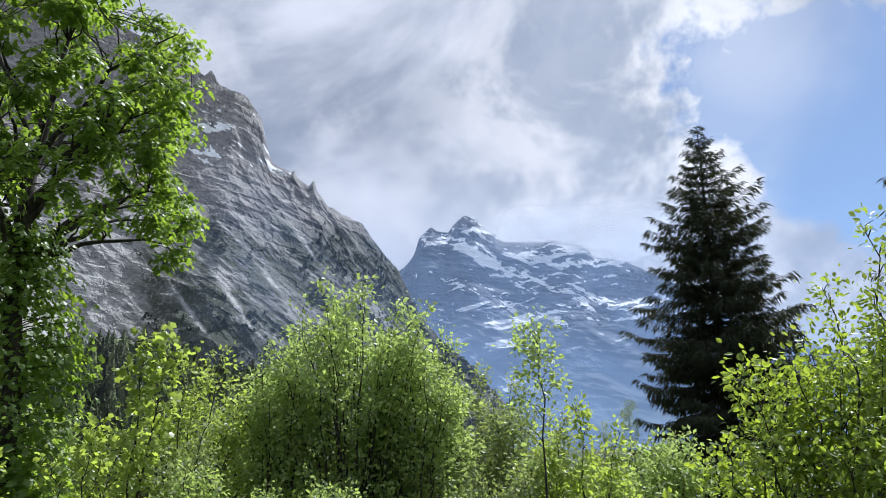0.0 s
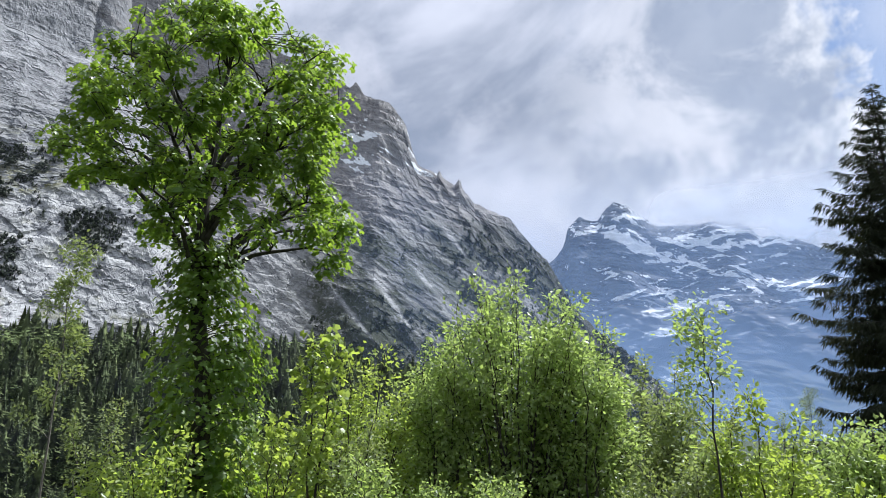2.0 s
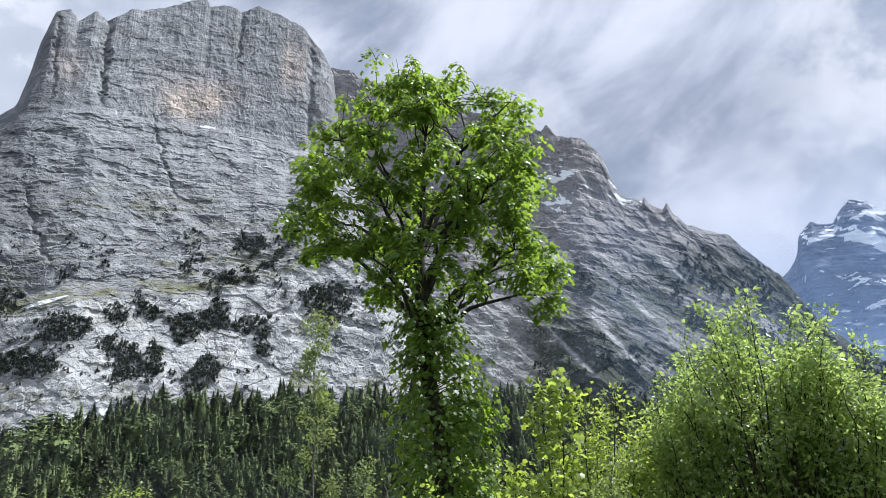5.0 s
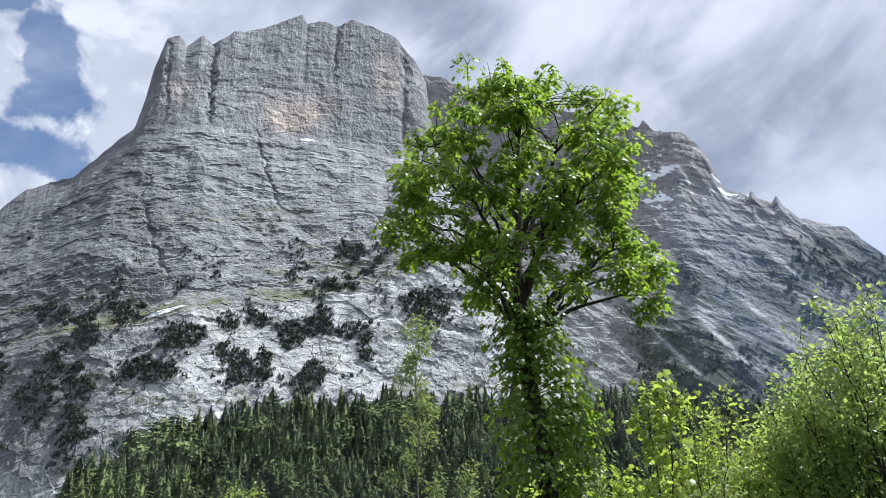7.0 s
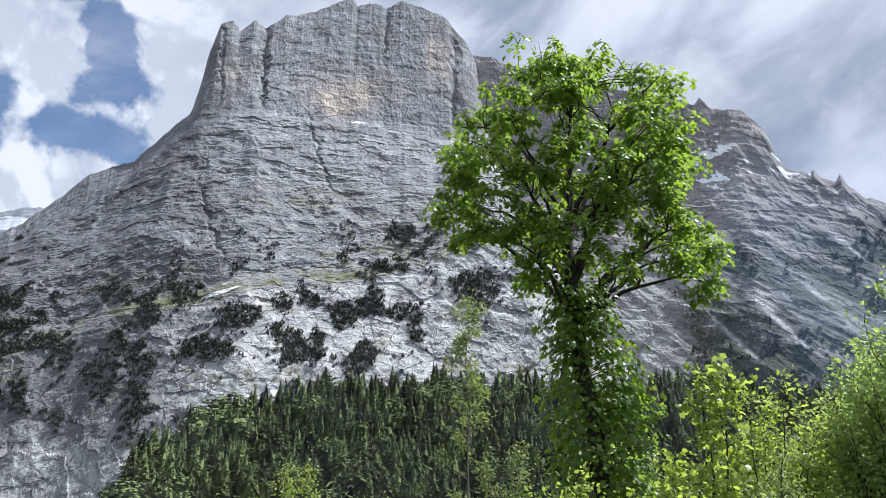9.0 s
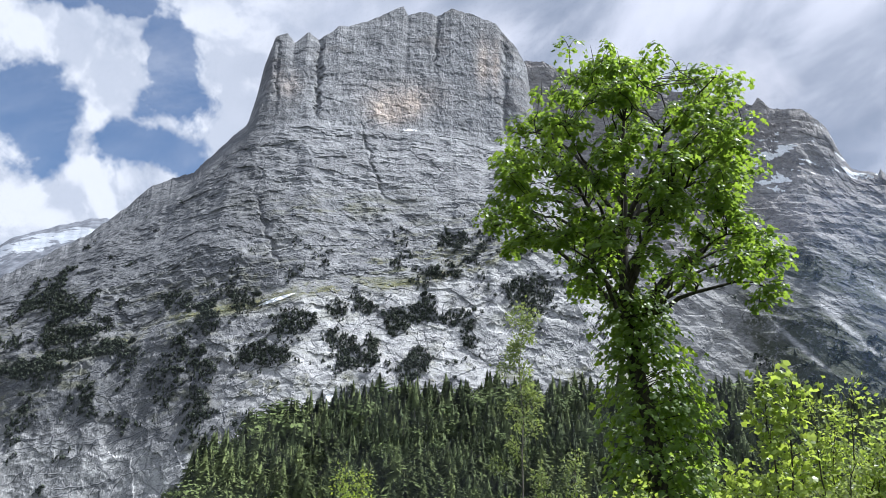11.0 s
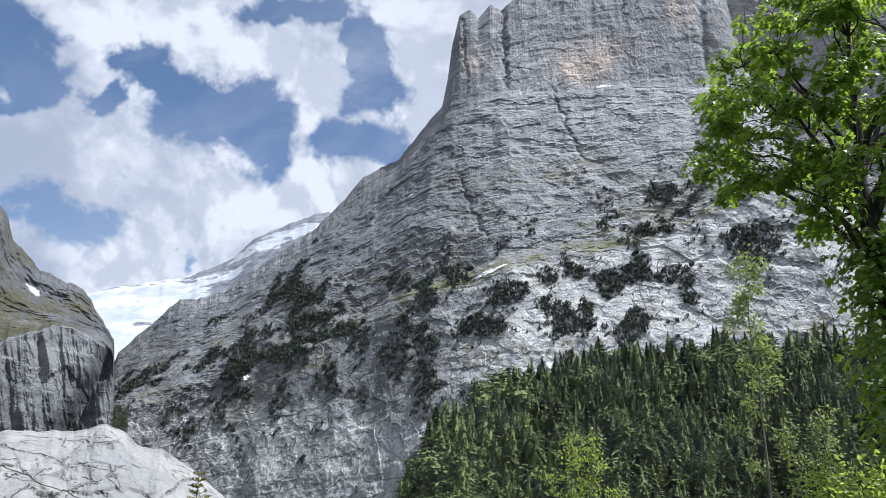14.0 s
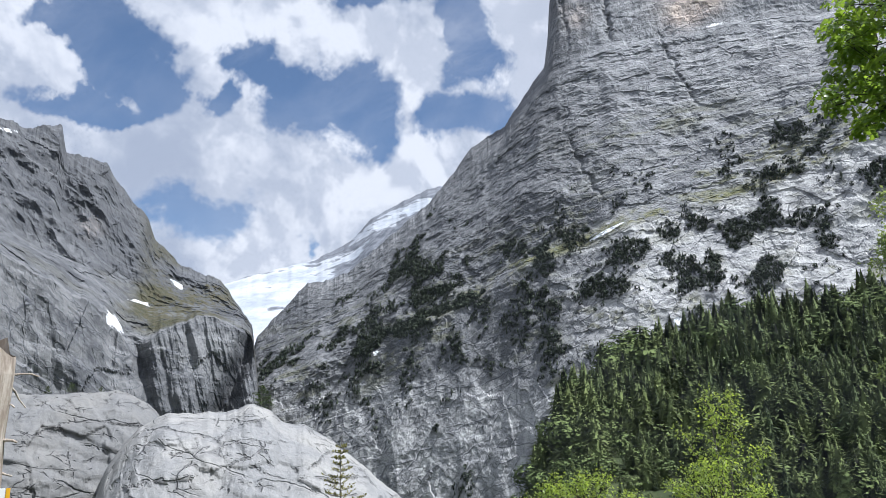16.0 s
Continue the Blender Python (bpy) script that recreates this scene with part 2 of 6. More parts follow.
def glacier_ice(n):
    at = n.add("ShaderNodeTexCoord").outputs["Object"]
    lie = n.noise(n.stretch(at, (0.5, 0.5, 1.0), (0, radians(-24), 0)), 0.010, 9.0, 0.68, 0.3)
    crack = n.noise(n.stretch(at, (1.0, 1.0, 0.5)), 0.05, 7.0, 0.7)
    c = n.mix(n.ramp(lie, 0.40, 0.62), (0.34, 0.37, 0.42), (0.52, 0.54, 0.58))
    c = n.mix(n.math("MULTIPLY", n.ramp(crack, 0.44, 0.36), 0.5), c, (0.24, 0.27, 0.32))
    rock_ = n.ramp(n.math("ADD", n.attr("bare"), n.math("MULTIPLY", n.math("SUBTRACT", lie, 0.5), 4.0)), 0.50, 0.64)
    c = n.mix(rock_, c, n.mix(n.ramp(crack, 0.4, 0.6), (0.10, 0.11, 0.13), (0.20, 0.21, 0.24)))
    return surface(n, c, 0.6, n.noise(at, 0.03, 6.0), 0.4, 3.0)


M_ICE = material("glacier_snow", glacier_ice)


def polished(n, tone=1.0):
    """Ice-scoured pale rock with fine joints and dark streaks."""
    at = n.add("ShaderNodeTexCoord").outputs["Object"]
    warp = n.add("ShaderNodeTexNoise", {"Vector": at, "Scale": 0.12, "Detail": 3.0}).outputs["Color"]
    bent = n.add("ShaderNodeVectorMath", {0: warp, 1: (1.2, 1.2, 1.2), 2: at}, operation="MULTIPLY_ADD").outputs[0]
    cloud = n.noise(bent, 0.12, 6.0, 0.6)
    runs = n.noise(n.stretch(bent, (1, 1, 0.12)), 0.35, 5.0, 0.6)
    grain = n.noise(at, 2.2, 8.0, 0.7)
    def joints(normal, spacing, width, fine):
        d = n.add("ShaderNodeVectorMath", {0: bent, 1: normal}, operation="DOT_PRODUCT").outputs["Value"]
        wob = n.math("MULTIPLY", n.noise(at, fine, 4.0, 0.6), spacing * 0.5)
        f = n.math("ABSOLUTE", n.math("SUBTRACT", n.math("FRACT", n.math("DIVIDE", n.math("ADD", d, wob), spacing)), 0.5))
        return n.math("MULTIPLY", n.ramp(f, width, 0.0), n.ramp(n.noise(bent, fine * 1.5, 4.0, 0.6, 0.3), 0.46, 0.56))

    line = n.math("MULTIPLY", joints((0.3, 0.1, 1.0), 2.6, 0.03, 0.16), 0.6)
    for shape, turn, scale, width, lo in (((0.16, 0.4, 1.0), 30, 0.34, 0.04, 0.45), ((0.2, 0.5, 1.0), 18, 0.9, 0.045, 0.49), ((1.0, 0.6, 0.22), 14, 0.22, 0.025, 0.5)):
        vec = n.stretch(n.add("ShaderNodeVectorMath", {0: n.add("ShaderNodeTexNoise", {"Vector": at, "Scale": scale * 1.5, "Detail": 4.0}).outputs["Color"], 1: (0.5 / scale,) * 3, 2: at}, operation="MULTIPLY_ADD").outputs[0], shape, (0, radians(turn), 0))
        edge = n.ramp(n.voronoi(vec, scale, "DISTANCE_TO_EDGE"), width, 0.0)
        line = n.math("MAXIMUM", line, n.math("MULTIPLY", edge, n.ramp(n.noise(at, 0.16 + 0.2 * scale, 5.0, 0.65), lo + 0.03, lo + 0.10)))
    c = n.mix(n.ramp(cloud, 0.38, 0.62), tuple(q * tone for q in (0.29, 0.293, 0.30)), tuple(q * tone for q in (0.39, 0.383, 0.37)))
    c = n.mix(n.math("MULTIPLY", n.ramp(runs, 0.47, 0.62), 0.42), c, (0.18, 0.182, 0.19))
    c = n.mix(n.math("MULTIPLY", n.ramp(grain, 0.42, 0.62), 0.3), c, tuple(q * tone for q in (0.48, 0.47, 0.455)))
    c = n.mix(n.math("MULTIPLY", line, 0.42), c, (0.08, 0.08, 0.085))
    h = n.math("SUBTRACT", n.math("ADD", n.math("MULTIPLY", cloud, 1.6), n.math("MULTIPLY", grain, 0.2)), n.math("MULTIPLY", line, 0.5))
    return surface(n, c, 0.8, h, 0.9, 0.7)


M_SLAB = material("polished_pale_rock", lambda n: polished(n, 0.78))
M_SLAB_GREY = material("polished_grey_rock", lambda n: polished(n, 0.52))


def turf_ground(n):
    at = n.add("ShaderNodeTexCoord").outputs["Object"]
    a, b = n.noise(at, 0.05, 6.0), n.noise(at, 1.4, 8.0, 0.7)
    c = n.mix(n.ramp(a, 0.4, 0.6), (0.03, 0.045, 0.015), (0.055, 0.07, 0.025))
    c = n.mix(n.math("MULTIPLY", n.ramp(b, 0.5, 0.7), 0.6), c, (0.07, 0.058, 0.036))
    return surface(n, c, 0.95, b, 0.8, 0.15)


M_GROUND = material("meadow_ground", turf_ground)


def foliage(deep, fresh, glow, share=0.42, gloss=0.42, shine=0.6):
    """Thin leaves: a green that varies from leaf to leaf, lit through from behind."""
    def build(n):
        pick = n.add("ShaderNodeNewGeometry").outputs["Random Per Island"]
        at = n.add("ShaderNodeTexCoord").outputs["Object"]
        patch = n.noise(at, 0.9, 3.0)
        vein = n.noise(at, 26.0, 3.0, 0.6)
        f = n.math("ADD", n.math("MULTIPLY", n.math("MULTIPLY", pick, pick), 0.75), n.ramp(patch, 0.35, 0.65, 0.0, 0.25))
        c = n.mix(f, deep, fresh)
        c = n.mix(n.ramp(vein, 0.42, 0.62, 0.0, 0.3), c, deep)
        top = n.add("ShaderNodeBsdfPrincipled", {"Base Color": c, "Roughness": gloss, "Specular IOR Level": shine}).outputs[0]
        lit = n.add("ShaderNodeBsdfTranslucent", {"Color": n.mix(f, glow, fresh)}).outputs[0]
        return n.add("ShaderNodeMixShader", {0: share, 1: top, 2: lit}).outputs[0]
    return build


M_MAPLE = material("maple_leaf", foliage((0.034, 0.070, 0.018), (0.20, 0.295, 0.07), (0.46, 0.66, 0.05), 0.45, 0.42, 0.38))
M_HAZEL = material("shrub_leaf", foliage((0.06, 0.095, 0.034), (0.40, 0.49, 0.19), (0.62, 0.80, 0.17), 0.48, 0.40, 0.5))
M_YOUNG = material("young_leaf", foliage((0.07, 0.115, 0.022), (0.36, 0.44, 0.12), (0.66, 0.82, 0.10), 0.48, 0.40, 0.5))
M_BEECH = material("beech_leaf", foliage((0.05, 0.085, 0.018), (0.27, 0.35, 0.075), (0.54, 0.69, 0.05), 0.46, 0.40, 0.5))
M_BIRCH = material("birch_leaf", foliage((0.075, 0.11, 0.04), (0.30, 0.35, 0.15), (0.46, 0.56, 0.13), 0.42, 0.42, 0.45))
M_NEEDLE = material("spruce_needle", foliage((0.016, 0.025, 0.013), (0.06, 0.068, 0.034), (0.08, 0.085, 0.025), 0.18, 0.65, 0.3))
M_PINE = material("dwarf_pine_needle", foliage((0.03, 0.05, 0.02), (0.10, 0.14, 0.05), (0.14, 0.18, 0.04), 0.2, 0.6, 0.3))
M_LARCH = material("larch_needle", foliage((0.16, 0.15, 0.04), (0.22, 0.20, 0.07), (0.3, 0.3, 0.08), 0.3, 0.6))


def wood(low, top, scale):
    def build(n):
        at = n.add("ShaderNodeTexCoord").outputs["Object"]
        f = n.noise(n.stretch(at, (1, 1, 0.15)), scale, 6.0, 0.65)
        spots = n.noise(at, scale * 0.25, 3.0)
        c = n.mix(n.ramp(f, 0.35, 0.65), low, top)
        c = n.mix(n.math("MULTIPLY", n.ramp(spots, 0.55, 0.65), 0.5), c, low)
        return surface(n, c, 0.9, f, 0.8, 0.02)
    return build


M_BARK = material("dark_bark", wood((0.022, 0.02, 0.017), (0.07, 0.062, 0.052), 14.0))
M_TWIG = material("grey_twig_bark", wood((0.10, 0.09, 0.075), (0.24, 0.22, 0.19), 18.0))
M_DEAD = material("bleached_wood", wood((0.26, 0.21, 0.17), (0.50, 0.44, 0.38), 20.0))


def far_wood(low, top):
    def build(n):
        tint = n.attr("tint")
        at = n.add("ShaderNodeTexCoord").outputs["Object"]
        f = n.noise(at, 1.6, 4.0, 0.7)
        pick = n.add("ShaderNodeNewGeometry").outputs["Random Per Island"]
        c = n.mix(n.math("ADD", n.math("MULTIPLY", tint, 0.75), n.math("MULTIPLY", pick, 0.25)), low, top)
        c = n.mix(n.math("MULTIPLY", n.ramp(f, 0.4, 0.65), 0.35), c, top)
        face = n.add("ShaderNodeCombineXYZ", {0: n.attr("nx"), 1: n.attr("ny"), 2: n.attr("nz")}).outputs[0]
        return n.add("ShaderNodeBsdfPrincipled", {"Base Color": c, "Roughness": 0.85, "Normal": face, "Specular IOR Level": 0.2}).outputs[0]
    return build


M_FOREST = material("conifer_forest", far_wood((0.044, 0.066, 0.031), (0.175, 0.218, 0.075)))
M_LEAFY = material("broadleaf_wood", far_wood((0.075, 0.11, 0.042), (0.17, 0.22, 0.075)))
M_SCRUB = material("dwarf_pine_scrub", far_wood((0.042, 0.054, 0.042), (0.082, 0.10, 0.064)))


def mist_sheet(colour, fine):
    """Thin tinted sheet standing in for mist, haze and cloud: lit through, thinner where the attribute thick falls."""
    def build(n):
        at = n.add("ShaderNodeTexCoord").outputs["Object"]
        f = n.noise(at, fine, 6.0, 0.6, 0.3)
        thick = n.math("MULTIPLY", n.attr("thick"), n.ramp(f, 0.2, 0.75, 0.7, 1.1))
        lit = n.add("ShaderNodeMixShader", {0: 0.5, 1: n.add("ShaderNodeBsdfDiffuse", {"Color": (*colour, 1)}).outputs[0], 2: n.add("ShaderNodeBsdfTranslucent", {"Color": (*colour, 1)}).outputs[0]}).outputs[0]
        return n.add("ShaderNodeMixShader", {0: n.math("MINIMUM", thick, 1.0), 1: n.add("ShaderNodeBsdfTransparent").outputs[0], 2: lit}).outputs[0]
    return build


# Distance haze is put into these two sheet colours.
M_HAZE = material("haze_sheet", mist_sheet((0.36, 0.54, 0.92), 0.002))
M_HAZE_NEAR = material("near_haze_sheet", mist_sheet((0.62, 0.70, 0.86), 0.02))
M_CLOUD = material("summit_cloud", mist_sheet((0.80, 0.83, 0.92), 0.004))


# ---- numpy noise ----
def lattice(i, j, k, seed):
    h = (i * 374761393 + j * 668265263 + k * 2147483647 + seed * 1274126177) & 0xFFFFFFFF
    h = ((h ^ (h >> 13)) * 1274126177) & 0xFFFFFFFF
    return ((h ^ (h >> 16)) & 0xFFFF) / 32767.5 - 1.0


def vnoise(x, y, z, seed=0):
    xi, yi, zi = (np.floor(q).astype(np.int64) for q in (x, y, z))
    fx, fy, fz = x - xi, y - yi, z - zi
    fx, fy, fz = (q * q * q * (q * (q * 6 - 15) + 10) for q in (fx, fy, fz))
    out = 0.0
    for a in (0, 1):
        for b in (0, 1):
            for c in (0, 1):
                wgt = (fx if a else 1 - fx) * (fy if b else 1 - fy) * (fz if c else 1 - fz)
                out = out + wgt * lattice(xi + a, yi + b, zi + c, seed)
    return out


def fbm(x, y, z, octaves=5, gain=0.5, seed=0, ridged=False):
    total, amp, norm = 0.0, 1.0, 0.0
    for o in range(octaves):
        x, y, z = 0.80 * x + 0.52 * y - 0.30 * z, -0.60 * x + 0.69 * y - 0.40 * z, 0.0 * x + 0.50 * y + 0.866 * z
        v = vnoise(x, y, z, seed + o * 17)
        total = total + amp * (1 - 2 * np.abs(v) if ridged else v)
        norm += amp
        amp *= gain
        x, y, z = x * 2.03 + 5.3, y * 2.03 + 1.7, z * 2.03 + 9.1
    return total / norm


def blocks(x, y, z, seed=0):
    """Broken rock: each cell of an uneven lattice stands out by an amount of its own."""
    xi, yi, zi = (np.floor(q).astype(np.int64) for q in (x, y, z))
    best, out = np.full(x.shape, 9.0), np.zeros(x.shape)
    for a in (-1, 0, 1):
        for b in (-1, 0, 1):
            for c in (-1, 0, 1):
                i, j, k = xi + a, yi + b, zi + c
                h = lattice(i, j, k, seed)
                d = (i + 0.5 + 0.42 * h - x) ** 2 + (j + 0.5 + 0.42 * lattice(i, j, k, seed + 1) - y) ** 2 + (k + 0.5 + 0.42 * lattice(i, j, k, seed + 2) - z) ** 2
                near = d < best
                best = np.where(near, d, best)
                out = np.where(near, lattice(i, j, k, seed + 3), out)
    return out


def smooth(e0, e1, x):
    t = np.clip((x - e0) / (e1 - e0), 0, 1)
    return t * t * (3 - 2 * t)


def mesh_of(name, verts, faces, mat, attrs=None, soft=False):
    """A mesh from arrays; all faces have the same number of corners."""
    me = bpy.data.meshes.new(name)
    verts, faces = np.asarray(verts, np.float32), np.asarray(faces, np.int32)
    k = faces.shape[1]
    me.vertices.add(len(verts))
    me.vertices.foreach_set("co", verts.ravel())
    me.loops.add(faces.size)
    me.loops.foreach_set("vertex_index", faces.ravel())
    me.polygons.add(len(faces))
    me.polygons.foreach_set("loop_start", np.arange(0, faces.size, k, dtype=np.int32))
    me.polygons.foreach_set("use_smooth", np.full(len(faces), soft))
    for key, values in (attrs or {}).items():
        me.attributes.new(key, "FLOAT", "POINT").data.foreach_set("value", np.asarray(values, np.float32))
    me.update(calc_edges=True)
    me.materials.append(mat)
    return me


def part(name, me, parent=None, label=""):
    ob = new(name, me)
    if parent:
        ob.parent = parent
    if label:
        ob["label"] = label
    return ob


def grid_faces(nu, nv):
    i = np.arange(nu * nv).reshape(nu, nv)
    return np.stack([i[:-1, :-1], i[1:, :-1], i[1:, 1:], i[:-1, 1:]], -1).reshape(-1, 4)


def line(az, rows):
    """Linear course through rows of (bearing, value)."""
    rows = np.array(rows, float)
    return np.interp(az, rows[:, 0], rows[:, 1])


def ease(values, half):
    """A running mean that rounds the corners of a course."""
    return np.convolve(np.pad(values, half, mode="edge"), np.ones(2 * half + 1) / (2 * half + 1), mode="valid")


def tan(el):
    return np.tan(np.radians(el))


def polar(az, r, z):
    a = np.radians(az)
    return np.stack([r * np.sin(a), r * np.cos(a), z], -1)


# ---- ground ----
# upper edge of the wooded slope: bearing, distance
WOOD_TOP = [(-33, 200), (-32, 225), (-29, 270), (-27, 300), (-25.5, 375), (-23.8, 405), (-19.7, 475), (-17.7, 515), (-14, 570), (-11.4, 605), (5, 605), (24, 520), (40, 480)]


def ground_z(az, r):
    """Height of the ground: a low shelf round the viewer, a dip, and the wooded slope under the wall; the gorge bed on the left."""
    slope = line(np.minimum(r, line(az, WOOD_TOP)), [(0, 0), (12, -0.3), (40, -3), (120, -13), (200, -17), (330, 10), (480, 48), (600, 77), (900, 82), (4900, 84)])
    gorge = line(r, [(0, 0), (12, -0.3), (40, -5), (90, -13), (200, -34), (420, -66), (700, -88), (1500, -20), (4900, 60)])
    open_ = line(r, [(0, 0), (12, -0.3), (60, -2.5), (300, -8), (900, 10), (2000, 60), (4900, 60)])
    left = smooth(-27.0, -32.5, az - smooth(250, 520, r) * 4.5)
    right = smooth(22, 48, az)
    z = slope * (1 - left) * (1 - right) + gorge * left + open_ * right
    back = smooth(85, 110, np.abs(az))
    z = z * (1 - back) + open_ * back
    x, y = r * np.sin(np.radians(az)), r * np.cos(np.radians(az))
    return z + fbm(x / 22, y / 22, x * 0, 3, seed=3) * np.clip(r / 40, 0, 1) * 2.0


def build_ground():
    az = np.linspace(-180, 180, 241)
    r = np.concatenate([[0.0], np.geomspace(1.0, 4900, 90)])
    a, q = np.meshgrid(az, r, indexing="ij")
    p = polar(a, q, ground_z(a, q)) + np.array([0.37, -0.9, 0.0]) * np.clip(1 - q / 300, 0, 1)[..., None]
    me = mesh_of("ground", p.reshape(-1, 3), grid_faces(*a.shape)[:, ::-1], M_GROUND, soft=True)
    tagged(part("ground", me), "uneven grassy alpine valley ground rising to wooded slopes", "ground", kind="structure")


build_ground()


# ---- mountains ----
def massif(name, mat, az, levels, back, relief, masks, rows, crest_rough=0.0, seed=0, soft=False, bed=None):
    """A mountain over a range of bearings. levels: (distance, height) arrays from foot to crest; back: how far its rear slope runs.
    relief(x, y, z, v) gives metres by which the face stands proud; masks(x, y, z, v, az) the shares of turf, snow and so on."""
    nl = len(levels)
    R = np.stack([l[0] for l in levels], 1)
    Z = np.stack([l[1] for l in levels], 1)
    Z[:, -1] += crest_rough * fbm(az * 1.7, az * 0 + seed, az * 0, 5, 0.65, seed)
    v = np.concatenate([np.linspace(k, k + 1, n, endpoint=False) for k, n in enumerate(rows)] + [[nl - 1.0]])
    k = np.minimum(v.astype(int), nl - 2)
    t = (v - k)[None, :]
    r = R[:, k] * (1 - t) + R[:, k + 1] * t
    z = Z[:, k] * (1 - t) + Z[:, k + 1] * t
    a = np.repeat(az[:, None], len(v), 1)
    p = polar(a, r, z)
    vv = np.repeat(v[None, :], len(az), 0)
    fade = np.where(vv > nl - 1.25, 0.55 + 0.45 * (nl - 1 - vv) / 0.25, 1.0)
    push = relief(p[..., 0], p[..., 1], p[..., 2], vv) * fade
    # the face moves towards the viewer's side along the bearing, keeping the crest's course
    scale = (r - push) / r
    p2 = polar(a, r - push, EYE.z + (z - EYE.z) * (scale * 0.6 + 0.4))
    m = masks(p[..., 0], p[..., 1], p[..., 2], vv, a)
    attrs_bed = (bed or (lambda x, y, z: z + 0.15 * x))(p2[..., 0], p2[..., 1], p2[..., 2])
    top = p2[:, -1]
    rear1 = polar(az, np.hypot(top[:, 0], top[:, 1]) + back * 0.3, top[:, 2] * 0.86)
    rear2 = polar(az, np.hypot(top[:, 0], top[:, 1]) + back, top[:, 2] * 0.12 - 20)
    pts = np.concatenate([p2, rear1[:, None], rear2[:, None]], 1)
    attrs = {key: np.concatenate([val, val[:, -1:] * 0.3, val[:, -1:] * 0], 1).ravel() for key, val in {**m, "bed": attrs_bed}.items()}
    me = mesh_of(name, pts.reshape(-1, 3), grid_faces(pts.shape[0], pts.shape[1])[:, ::-1], mat, attrs, soft=soft)
    return part(name, me), p2, m


def terraces(s, x, y, thick, seed):
    """Stepped beds: each stands out more and more upward and ends in a ledge; ledges come and go sideways."""
    t = s / thick + 0.8 * fbm(x / (thick * 4), y / (thick * 4), s / (thick * 3), 4, 0.6, seed)
    k = np.floor(t)
    own = np.abs(lattice(k.astype(np.int64), k.astype(np.int64) * 3, k.astype(np.int64) * 7, seed + 1))
    gate = smooth(-0.25, 0.3, fbm(x / (thick * 2.4), y / (thick * 2.4), k * 3.7, 3, 0.6, seed + 2))
    return (t - k - 0.5) * (0.35 + 0.65 * own) * gate


def zone(az, el, az0, el0, wa, we):
    return np.exp(-(((az - az0) / wa) ** 2 + ((el - el0) / we) ** 2))


def el_of(x, y, z):
    return np.degrees(np.arctan2(z - EYE.z, np.hypot(x, y)))


# the great wall
WALL_CREST = [(-54, 2), (-51, 4), (-50, 7.4), (-49.2, 8.4), (-46.2, 11.7), (-44.2, 12.0), (-42.8, 12.7), (-39.6, 15.4), (-36.5, 17.8), (-35, 19.4),
              (-32.6, 22.2), (-29.7, 23.7), (-28.3, 25.5), (-26.0, 28.0), (-25.5, 30.2), (-25.2, 32.4), (-24.5, 34.7), (-23.5, 35.1), (-22.8, 34.5), (-21.7, 35.4),
              (-20.7, 35.0), (-19, 36.1), (-16.4, 36.7), (-14.3, 37.6), (-13.0, 38.1), (-12.6, 37.4), (-11.4, 37.8), (-9.7, 37.5), (-8.4, 38.1), (-6.5, 37.7),
              (-4.3, 37.0), (-2.5, 35.4), (-1.4, 33.8), (-0.6, 29), (1, 25), (4, 19.5), (8, 13), (11, 7.5), (14, 4), (24, 3)]


# the grassy ledge across it: bearing, height in degrees
MEADOW = [(-54, 2.0), (-48, 4.0), (-40, 7.0), (-36.8, 8.8), (-32.3, 10.6), (-28.6, 13.0), (-24.1, 14.0), (-19.9, 15.6), (-12.5, 16.4), (-7.9, 17.4), (-5, 18.4), (-3.2, 19.3), (2, 20), (24, 20)]
# thickets on the rock: bearing, height, half width, half height
CLUMPS = [(-36.1, 10.9, 1.6, 0.7), (-29.6, 14.1, 1.1, 0.6), (-27.0, 12.6, 0.55, 1.2), (-20.5, 13.2, 2.0, 0.8), (-17.4, 13.0, 0.9, 1.0), (-15.2, 14.7, 0.8, 0.5), (-12.2, 13.7, 1.0, 1.0), (-10.6, 14.2, 1.0, 0.7),
          (-7.8, 14.2, 0.6, 1.0), (-6.4, 13.0, 0.7, 1.0), (-14.1, 12.0, 0.6, 0.8), (-15.4, 10.0, 1.0, 1.4), (-10.4, 10.2, 1.0, 0.8), (-27.7, 6.4, 2.0, 1.8), (-33.7, 9.7, 2.2, 0.6), (-22.5, 10.6, 1.6, 0.6),
          (-27.2, 9.2, 1.0, 1.2), (-38.8, 8.0, 2.4, 0.6), (-11.7, 18.4, 1.2, 0.6), (-8.4, 20.2, 1.0, 0.6), (-1.8, 16.1, 1.2, 1.2), (-41.1, 4.8, 0.9, 0.5), (-33.3, 5.6, 1.0, 0.5), (-37.5, 12.6, 1.3, 0.9)]


